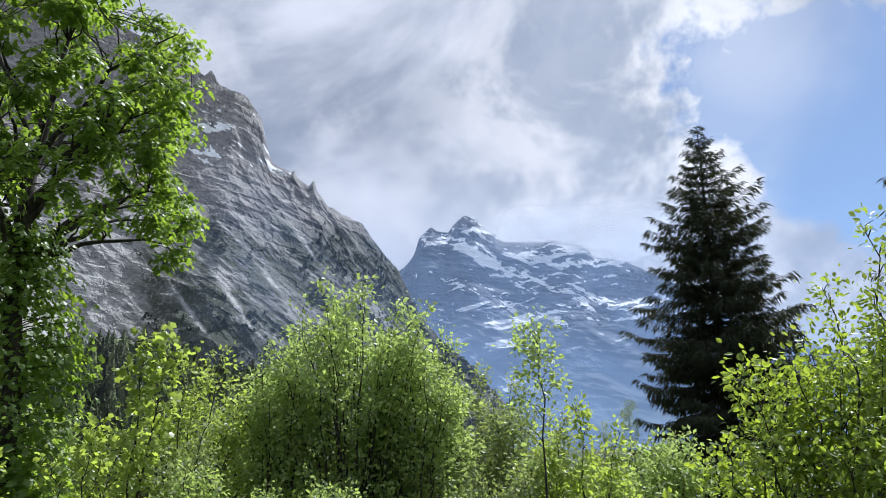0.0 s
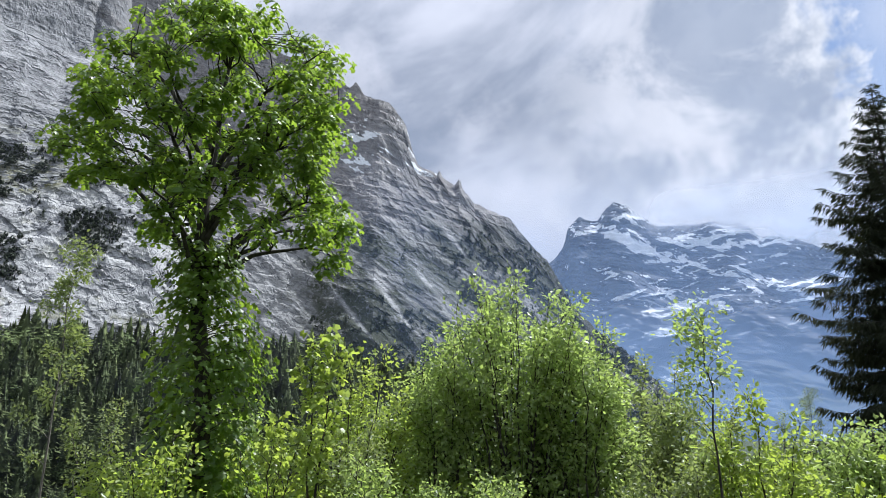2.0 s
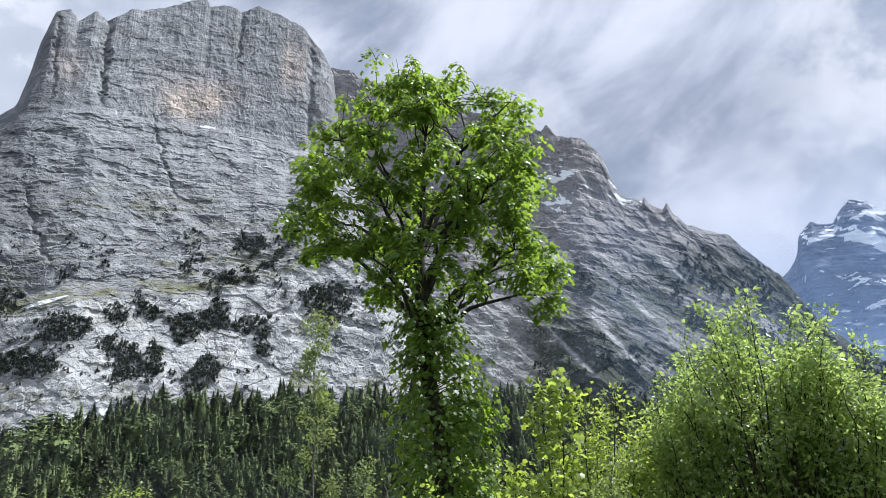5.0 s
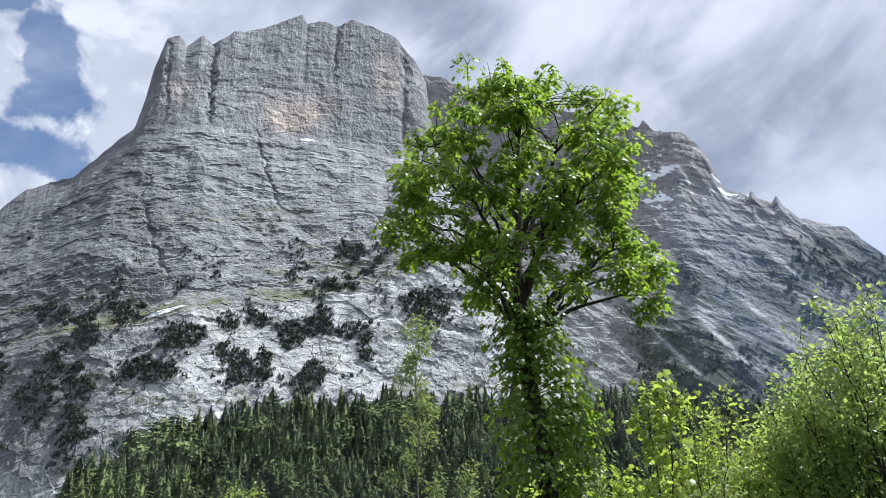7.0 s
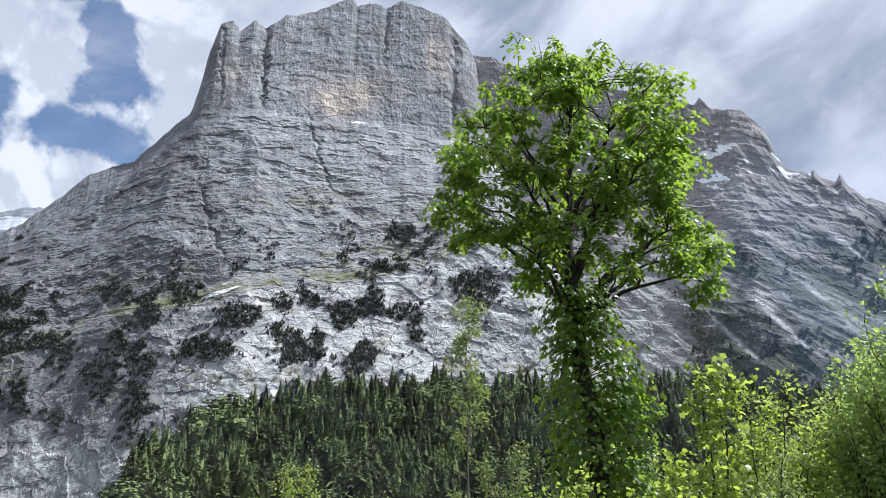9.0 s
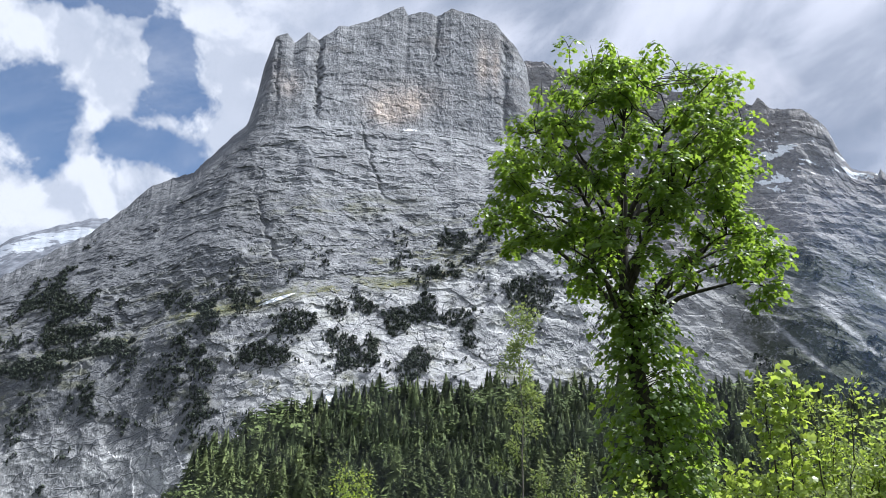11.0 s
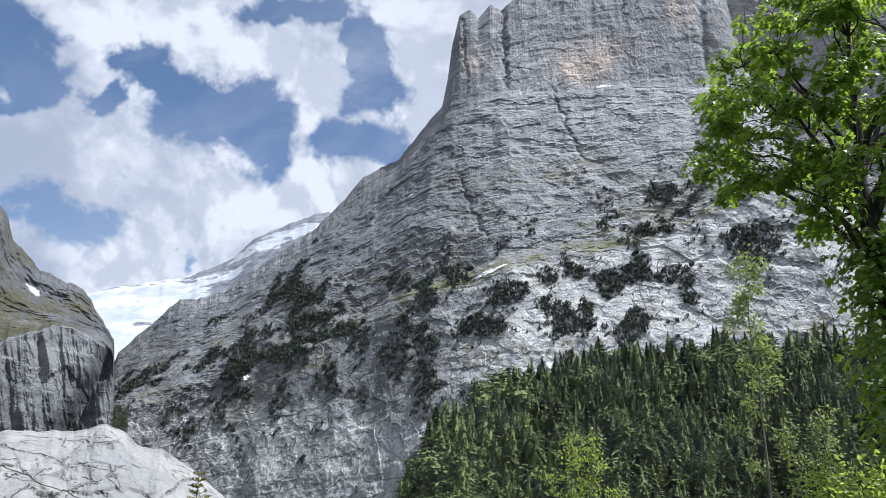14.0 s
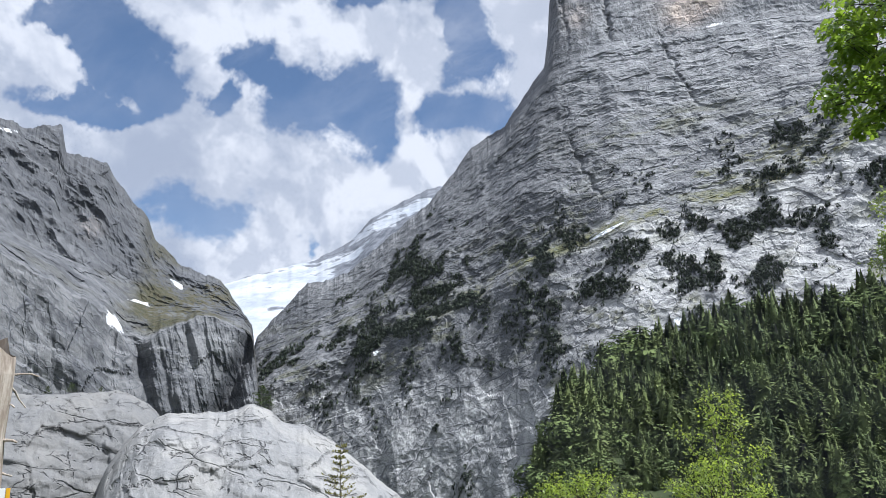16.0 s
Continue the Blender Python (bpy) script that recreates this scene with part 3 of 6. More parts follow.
def build_wall():
    az = np.linspace(-54, 24, 880)
    crest = line(az, WALL_CREST)
    foot_el = line(az, [(-54, -7), (-32, -7), (-27, -2.0), (-23, 1.5), (-18, 3.0), (-12, 4.5), (8, 4.5), (14, 1), (24, 1)])
    foot_r = line(az, [(-54, 880), (-45, 780), (-34, 670), (-27, 625), (-20, 600), (24, 640)])
    top_r = foot_r + line(az, [(-54, 110), (-50, 150), (-46, 200), (-36, 310), (-26, 390), (-8, 420), (24, 360)])
    lip = np.maximum(np.minimum(line(az, MEADOW) - 0.35 + 0.35 * fbm(az / 2.2, az * 0, az * 0, 4, 0.6, 93), crest - 1.6), foot_el + 1)
    shelf = np.maximum(np.minimum(lip + line(az, [(-54, 0.9), (-30, 1.0), (-14, 1.6), (24, 2.2)]), crest - 0.9), foot_el + 2)
    upper = np.minimum(line(az, [(-54, 3.0), (-40, 13), (-30, 22), (-25, 28.2), (-20, 28.8), (-10, 28.7), (-3, 27.4), (24, 26)]), crest - 0.4)
    span = top_r - foot_r
    upper = np.minimum(ease(upper, 25) + 0.5 * fbm(az / 2.6, az * 0, az * 0 + 3, 4, 0.6, 95), crest - 0.4)
    span = ease(span, 60)
    rs = [foot_r, foot_r + 0.30 * span, foot_r + 0.37 * span, foot_r + line(az, [(-54, 0.85), (-26, 0.76), (-18, 0.78), (24, 0.80)]) * span, foot_r + span]
    els = [ease(foot_el, 30), lip, shelf, upper, crest]
    levels = [(r, EYE.z + r * tan(e)) for r, e in zip(rs, els)]

    def bed(x, y, z):
        d = x + 150
        return z + 0.00052 * d * d / (1 + np.abs(d) / 700)

    def relief(x, y, z, v):
        a, e = np.degrees(np.arctan2(x, y)), el_of(x, y, z)
        s = bed(x, y, z) + 12 * fbm(x / 150, y / 150, z / 150, 3, seed=5)
        tower = smooth(2.92, 3.04, v)
        cliff = smooth(1.05, 0.9, v)
        butt = fbm(x / 170, y / 170, z / 520, 4, 0.5, 31, True)
        gully = fbm(x / 52, y / 52, z / 240, 4, 0.55, 41, True)
        rough = fbm(x / 24, y / 24, z / 24, 5, 0.6, 51)
        crag = fbm((x + 0.4 * z) / 34, y / 34, s / 22, 5, 0.62, 58, True)
        small = fbm(x / 9, y / 9, s / 6, 3, 0.6, 59, True)
        column = fbm(x / 26, y / 26, z / 330, 4, 0.6, 44, True)
        stone = blocks((x + 9 * rough + 0.3 * z) / 38, y / 38, (s + 5 * rough) / 20, 141)
        chips = blocks((x + 4 * rough) / 14, y / 14, (s + 3 * rough) / 8, 151)
        west = smooth(-21, -30, a)
        steps = (1 - 0.45 * west) * terraces(s + 2.5 * rough, x, y, 21, 301) * 5.5 + (1 - 0.45 * west) * terraces(s + 1.5 * rough, x, y, 8.5, 311) * 2.4
        low = cliff * smooth(-25, -31, a)
        wav = 0.5 * rough + 0.25 * fbm(x / 8, y / 8, z / 12, 3, 0.6, 49)
        cleft = np.exp(-((a + 20.35 + 0.03 * (e - 30) + wav) / 0.22) ** 2) * smooth(28.6, 30.5, e) * 9
        cleft += np.exp(-((a + 23.9 + 0.10 * (e - 30) + wav) / 0.16) ** 2) * smooth(28.2, 31.0, e) * 4
        cleft += np.exp(-((a + 9.75 + wav) / 0.25) ** 2) * smooth(32.5, 35.5, e) * 7 + np.exp(-((a + 3.4 + wav) / 0.3) ** 2) * tower * 6
        cleft += np.exp(-((a + 15.2 + 0.42 * (e - 26.4) + wav) / 0.18) ** 2) * smooth(23, 24, e) * smooth(29.4, 28.6, e) * 4.5
        cleft += np.exp(-((a + 23.3 + 0.42 * (e - 20) + wav) / 0.18) ** 2) * smooth(17, 18, e) * smooth(23, 22, e) * 4.5
        plinth = 3.0 * smooth(-0.3, 0.2, fbm(x / 60, y / 60, z * 0, 3, seed=47)) * np.exp(-((v - 2.97) / 0.035) ** 2) * smooth(-26, -24, a) * smooth(0, -4, a)
        plain = (1 - 0.45 * tower) * (1 - 0.45 * low) * (1 - 0.4 * cliff)
        out = butt * (15 - 8 * tower) * (1 - 0.4 * cliff) + gully * 3.0 * (1 - 0.8 * tower) + column * (2.6 * tower + 1.6 * low)
        slabs = fbm((x + 0.7 * z) / 44, y / 44, (z - 0.5 * x) / 70, 4, 0.55, 46, True) * 3.0 + blocks((x + 0.8 * z + 8 * rough) / 34, y / 34, (z - 0.4 * x) / 44, 161) * 1.5
        out += slabs * cliff * (1 - 0.5 * low) +  steps * (1 - 0.6 * tower) * (1 - 0.6 * cliff * (1 - 0.7 * low)) + crag * (1.9 + 2.4 * west) * plain + rough * (1.5 + 1.5 * west) * plain + small * 0.55 * plain
        return out + stone * 1.3 * plain + chips * 0.8 * plain - cleft + plinth

    def masks(x, y, z, v, a):
        e = el_of(x, y, z)
        md = e - line(a, MEADOW)
        n1 = fbm(x / 60, y / 60, z / 30, 5, 0.6, 61)
        n2 = fbm(x / 16, y / 16, z / 10, 4, 0.6, 71)
        n3 = fbm(x / 30, y / 30, bed(x, y, z) / 9, 4, 0.6, 73)
        strip = np.exp(-((md - 0.15) / 0.55) ** 2) * smooth(-0.45, 0.0, n1 + 0.4 * n2) * smooth(-42, -37, a) * smooth(4, -2, a)
        ledges = smooth(0.0, 0.25, n3) * smooth(7, 1.5, md) * smooth(-0.2, 0.6, md) * (0.35 + 0.4 * smooth(-20, -12, a))
        turf = np.maximum(1.0 * strip, ledges)
        turf = np.maximum(turf, 0.55 * zone(a, e - 0.1 * (a + 18), -18, 22.4, 6.5, 1.0) * smooth(-0.2, 0.2, n3))
        turf = np.maximum(turf, 0.9 * zone(a, e, -7.0, 18.9, 3.0, 0.8) * smooth(-0.3, 0.1, n1 + 0.5 * n2))
        turf = np.maximum(turf, 0.6 * smooth(0.05, 0.3, n2 + 0.5 * n1) * smooth(0.5, -0.5, md) * smooth(-31, -25, a) * (0.45 + 0.55 * smooth(10.5, 8.5, e - 0.12 * (a + 18))))
        turf = np.maximum(turf, 0.45 * smooth(0.05, 0.3, n3) * smooth(-27, -30, a) * smooth(-5, -2, md) * smooth(5, 2, md))
        turf = np.maximum(turf, 0.5 * smooth(3, 5, a) * smooth(25, 12, e) * smooth(-0.2, 0.2, n1))
        for a0, e0, wa, we in CLUMPS:
            turf = np.maximum(turf, 0.5 * zone(a, e, a0, e0, wa * 1.2, we * 1.2) * smooth(-0.2, 0.3, n2))
        pale = 0.85 * smooth(0.1, -0.7, md) * smooth(-28, -22, a) * smooth(-0.65, -0.1, n1 + 0.5 * n3) * smooth(14, 9, a)
        pale = np.maximum(pale, 0.38 * zone(a, e, -7, 25.5, 9, 3.6) * smooth(-0.4, 0.3, n1 + 0.6 * n3))
        pale = np.maximum(pale, 0.18 * smooth(-0.1, 0.3, n3) * smooth(29, 27, e) * smooth(-30, -20, a))
        drip = fbm(x / 7, y / 7, z / 75, 4, 0.6, 75)
        # Pale drips; the base share paints light onto the low face sun misses.
        pale = np.maximum(pale, (0.35 + 0.5 * smooth(0.0, 0.3, drip + 0.3 * n1)) * smooth(5.5, 2.5, e))
        ochre = zone(a, e, -14.0, 30.2, 1.5, 0.9) + 0.6 * zone(a, e, -11.6, 30.9, 0.8, 1.0) + 0.35 * zone(a, e, -12.5, 31.4, 3.5, 1.2) + 0.7 * zone(a, e, -5.4, 34.0, 0.6, 1.6) + 0.6 * zone(a, e, -4.2, 33.8, 0.4, 1.6) + 0.42 * zone(a, e, -23.0, 31.3, 1.1, 0.9)
        ochre = ochre + 0.12 * smooth(0.1, 0.4, n1) * smooth(29, 30, e)
        snow = 0.95 * zone(a, e - 0.42 * (a + 22.0), -22.0, 14.82, 1.7, 0.17) + 0.8 * zone(a, e, -11.9, 28.85, 0.8, 0.13) + 0.9 * zone(a, e, -17.2, 7.6, 0.45, 0.35) + 0.7 * zone(a, e, -40.8, 6.2, 0.35, 0.25)
        # Damp slabs and stains, plus cloud shade on the left part painted darker.
        dark_wet_shade = (0.25 + 0.4 * smooth(-0.1, 0.2, n1)) * smooth(-19, -27, a) * smooth(3, 6, e) + 0.30 * smooth(5, 10, a) + (0.12 + 0.42 * smooth(-0.1, 0.3, n1 + 0.4 * n2)) * smooth(28.0, 30.0, e) * (1 - 0.7 * zone(a, e, -13, 30.5, 4, 1.5)) + 0.50 * smooth(-22, -31, a + 4 * n1) * smooth(2, 6, e) + 0.85 * zone(a, e, -30.0, 8.8, 3.0, 1.4) + 0.30 * smooth(-0.05, 0.25, n1) * smooth(-16, -24, a) * smooth(0, 1.5, md)
        dark_wet_shade = dark_wet_shade + 0.30 * smooth(0.0, 0.35, n3 + 0.5 * n1) * smooth(0.5, 2, md) * smooth(29, 27, e) + 0.40 * zone(a, e - 0.1 * (a + 18), -18, 22.4, 6.5, 1.2) + 0.25 * smooth(-44, -48, a) + 0.4 * smooth(0.0, 0.3, -drip) * smooth(-26, -31, a) * smooth(6, 3, e)
        return {"turf": turf, "pale": np.clip(pale, 0, 1), "ochre": np.clip(ochre * 1.3, 0, 1), "snow": np.clip(snow, 0, 1), "dark_wet_shade": np.clip(dark_wet_shade, 0, 0.9), "slab": smooth(0.0, -0.6, md)}

    ob, p, m = massif("great_wall", M_WALL, az, levels, 500, relief, masks, (110, 40, 165, 85), 5.0, 3, bed=bed)
    tagged(ob, "huge grey bedded limestone mountain wall with ledges and pale slabs", "mountain", kind="structure")
    return az, p, m


def build_second():
    az = np.linspace(-4, 43, 420)
    crest = line(az, [(-4, 33), (-1.5, 34.2), (0.1, 34.1), (1.2, 33.6), (6, 32.3), (12, 30.6), (16.3, 29.4), (17.3, 28.8), (17.8, 29.3), (18.6, 28.4), (20.8, 27.9), (22.3, 26.3), (22.8, 24.7),
                      (23.4, 23.2), (25, 22.4), (25.3, 22.8), (25.6, 22.2), (26.6, 21.6), (27, 22.1), (27.3, 21.3), (28.3, 20.1), (31.2, 18.9), (32.5, 17.2), (34.2, 15.5), (36.3, 11.6), (38, 9.8), (40, 8.2), (43, 5)])
    foot_r = line(az, [(-4, 1250), (20, 1050), (38, 1150)])
    top_r = foot_r + line(az, [(-4, 330), (18, 420), (38, 420)])
    e0 = az * 0 + 3.0
    e1 = np.minimum(line(az, [(-4, 14), (20, 12), (38, 6)]), crest - 3)
    e2 = np.minimum(line(az, [(-4, 25), (20, 22), (28, 18.6), (38, 7.5)]), crest - 0.8)
    span = top_r - foot_r
    levels = [(foot_r, EYE.z + foot_r * tan(e0)), (foot_r + span * 0.3, EYE.z + (foot_r + span * 0.3) * tan(e1)), (foot_r + span * 0.8, EYE.z + (foot_r + span * 0.8) * tan(e2)), (top_r, EYE.z + top_r * tan(crest))]

    def relief(x, y, z, v):
        s = z + 0.22 * x + 16 * fbm(x / 200, y / 200, z / 200, 3, seed=6)
        crag = smooth(1.25, 1.7, v)
        fall = (x * 0.72 + z * 0.70) + 14 * fbm(x / 120, y / 120, z / 120, 3, seed=7)
        ribs = fbm(fall / 95, y / 260, (z - x) / 520, 4, 0.6, 13, True) * 17 * (1 - 0.7 * crag)
        cliffs = fbm(x / 60, y / 60, z / 300, 4, 0.6, 14, True) * 12 * crag
        steps = terraces(s, x, y, 52, 321) * 20 * crag + terraces(s, x, y, 17, 331) * (2 + 4 * crag)
        rough = fbm(x / 40, y / 40, z / 50, 5, 0.65, 19)
        return ribs + cliffs + steps + rough * 3.5 + blocks((x + 6 * rough) / 26, y / 26, s / 18, 143) * 1.6 + fbm(x / 16, y / 16, z / 16, 3, 0.6, 20, True) * 1.0

    def masks(x, y, z, v, a):
        e = el_of(x, y, z)
        n1 = fbm(x / 110, y / 110, z / 80, 5, 0.6, 62)
        runs = fbm((x * 0.8 + z * 0.85) / 45, (x - z) / 420, y / 420, 4, 0.6, 66)
        turf = smooth(18.6, 15.6, e + 0.12 * (a - 24) - 1.2 * n1) * smooth(-0.55, -0.1, n1)
        pale = 0.55 * smooth(0.18, 0.30, runs) * smooth(23, 18, e)
        turf = turf * (1 - pale) * smooth(12, 21, a + 4 * n1)
        pale = np.maximum(pale, 0.55 * smooth(19, 13, a + 3 * n1) * smooth(20, 14, e))
        pale = np.maximum(pale, 0.2 * smooth(18, 22, e + 0.2 * (a - 24)) * smooth(-0.2, 0.3, n1))
        chute = 0 * e
        for a0, e0, half in ((17.6, 18.9, 1.2), (21.4, 12.2, 2.4), (18.5, 11.0, 1.9), (26.6, 17.2, 1.4), (24.3, 14.0, 1.5), (29.5, 9.5, 1.5)):
            chute = np.maximum(chute, zone(a, e + 1.15 * (a - a0) + 0.7 * n1, a0, e0, half, 0.38))
        pale = np.maximum(pale, 1.0 * chute)
        snow = smooth(21.5, 23, e) * smooth(28.5, 25, e) * smooth(0.10, 0.30, fbm(x / 34, y / 34, (z + 0.4 * x) / 12, 4, 0.6, 67)) * 0.8 * smooth(14, 17, a)
        snow = np.maximum(snow, zone(a, e, 25.6, 21.6, 1.6, 0.3) * 0.5 * smooth(-0.2, 0.3, n1))
        fall = x * 0.72 + z * 0.70
        bush = smooth(0.0, 0.2, fbm(fall / 48, y / 300, (z - x) / 420, 4, 0.6, 68)) * smooth(21, 17, e + 0.10 * (a - 16)) * (1 - pale) * smooth(11, 17, a)
        turf = np.maximum(turf, 1.1 * bush) * (1 - 0.9 * chute)
        dark = 0.75 * smooth(20.5, 17.0, e + 0.12 * (a - 24) - 1.5 * n1) * (1 - pale) * smooth(15, 24, a)
        # Lower slopes and brush are darkened through the same share.
        return {"turf": np.clip(1.5 * turf, 0, 1.3), "pale": pale, "ochre": 0.16 * smooth(17, 19, e), "snow": snow, "dark_wet_shade": np.clip(dark + 0.35 * bush, 0, 0.9) * (1 - chute)}

    ob, p, m = massif("side_peak", M_SIDE, az, levels, 600, relief, masks, (70, 120, 60), 7.0, 9, bed=lambda x, y, z: z + 0.22 * x)
    tagged(ob, "dark craggy limestone peak with a jagged descending ridge", "mountain", kind="structure")
    return az, p, m


def build_far():
    az = np.linspace(30, 84, 400)
    crest = line(az, [(30, 13), (34, 15), (34.8, 15.5), (35.6, 16.6), (36.0, 18.0), (37.0, 18.8), (37.6, 18.5), (38.4, 18.4), (39.0, 19.2), (39.8, 19.75), (40.8, 19.5), (41.6, 18.6), (42.3, 18.2), (42.9, 17.7), (46.2, 17.5),
                      (48.5, 17.6), (49.9, 16.8), (50.4, 16.2), (52.5, 15.9), (55.4, 14.4), (60, 11.8), (66, 8.5), (75, 6), (84, 4)])
    foot_r, top_r = az * 0 + 3000.0, line(az, [(30, 3700), (41, 3800), (84, 3850)])
    span = top_r - foot_r
    e = [az * 0 + 1.0, np.minimum(crest * 0.38, 6.5), crest * 0.74, crest]
    rs = [foot_r, foot_r + 0.3 * span, foot_r + 0.78 * span, top_r]
    levels = [(r, EYE.z + r * tan(q)) for r, q in zip(rs, e)]

    def relief(x, y, z, v):
        s = z + 0.12 * x + 60 * fbm(x / 420, y / 420, z / 420, 3, seed=8)
        return fbm(x / 420, y / 420, z / 700, 5, 0.55, 14, True) * 60 + fbm(s / 70, x / 900, y / 900, 4, 0.6, 18) * 16 + fbm(x / 90, y / 90, z / 90, 5, 0.65, 20) * 12 + blocks(x / 110, y / 110, (z + 0.3 * x) / 60, 148) * 5 + terraces(s, x, y, 60, 341) * 30 + terraces(s, x, y, 24, 351) * 14

    def masks(x, y, z, v, a):
        e_ = el_of(x, y, z)
        u = 0.74 * x - 0.67 * y
        w = 26 * fbm(x / 190, y / 190, z / 190, 4, 0.6, 9)
        down = fbm((z + 0.62 * u + w) / 34, (u - 0.62 * z) / 300, y / 900, 5, 0.66, 63)
        ledge = fbm((z - 0.28 * u + w) / 24, (u + 0.28 * z) / 260, y / 900, 4, 0.6, 65)
        n2 = fbm(x / 70, y / 70, z / 30, 6, 0.7, 64)
        couloir = 0.8 * zone(a, e_ + 0.52 * (a - 40.4), 40.4, 16.8, 3.0, 0.6) + 0.8 * zone(a, e_, 44.5, 16.3, 2.2, 1.2) + 0.55 * zone(a, e_, 47.5, 15.8, 3.5, 1.6) + 0.5 * zone(a, e_, 41, 18.6, 1.4, 1.0)
        couloir = couloir + 0.5 * zone(a, e_, 44.2, 12.6, 1.6, 1.6) + 0.45 * zone(a, e_, 49, 13, 4, 2)
        snow = smooth(0.48, 0.62, 0.75 * couloir + 1.1 * n2 + 0.9 * down)
        snow = np.maximum(snow, 0.9 * smooth(0.20, 0.38, ledge + 0.4 * n2) * smooth(7.5, 10, e_) * smooth(35, 38, a))
        snow = np.maximum(snow, 0.9 * zone(a, e_ - 0.25 * (a - 40.5), 40.5, 12.5, 1.8, 0.22) + 0.0 * n2)
        turf = smooth(8.5, 5, e_)
        return {"turf": turf, "pale": turf * 0, "ochre": turf * 0, "snow": np.clip(snow, 0, 1)}

    # Its material carries the haze tint.
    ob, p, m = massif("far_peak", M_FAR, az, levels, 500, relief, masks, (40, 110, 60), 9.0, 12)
    tagged(ob, "distant twin-topped peak streaked with snow, its rock tinted haze-blue", "mountain", kind="structure")


def build_glacier():
    az = np.linspace(-58, -28, 220)
    crest = line(az, [(-58, 9), (-52.3, 11.6), (-50.8, 12.1), (-48.2, 12.8), (-45.6, 13.5), (-42.8, 15.0), (-41, 16.9), (-37.7, 18.5), (-36.3, 19.1), (-35.1, 19.3), (-28, 19)])
    foot_r, top_r = az * 0 + 1700.0, az * 0 + 3000.0
    e = [az * 0 + 3.0, crest * 0.72, crest]
    rs = [foot_r, foot_r + 600, top_r]
    levels = [(r, EYE.z + r * tan(q)) for r, q in zip(rs, e)]

    def relief(x, y, z, v):
        return fbm(x / 260, y / 260, z / 120, 5, 0.55, 15, True) * 26 + fbm(x / 50, y / 50, z / 30, 4, 0.55, 16) * 7

    def masks(x, y, z, v, a):
        under = np.interp(a, az, crest) - el_of(x, y, z)
        rag = fbm(x / 150, y / 150, z / 40, 5, 0.65, 17)
        bare = smooth(1.0, 2.2, under + rag) * smooth(-45.5, -42.5, a) + 0.5 * smooth(0.7, 0.1, under - 0.8 * rag) * smooth(-47, -43, a) + 0.5 * smooth(0.15, 0.35, rag) + 0.28 * smooth(-47, -44, a)
        return {"bare": np.clip(bare, 0, 1)}

    ob, p, m = massif("glacier", M_ICE, az, levels, 700, relief, masks, (30, 80), 8.0, 22, True)
    tagged(ob, "white glacier and snowfield with dark rock bands", "glacier", kind="structure")


def gorge_bed(x, y, z):
    """Beds of the gorge cliff: they dip steeply towards the gorge on its outer part and lie flat by the slot."""
    u = 0.5 * x + 0.87 * y
    return z + (0.12 + 0.55 * smooth(-57, -61, np.degrees(np.arctan2(x, y)))) * u


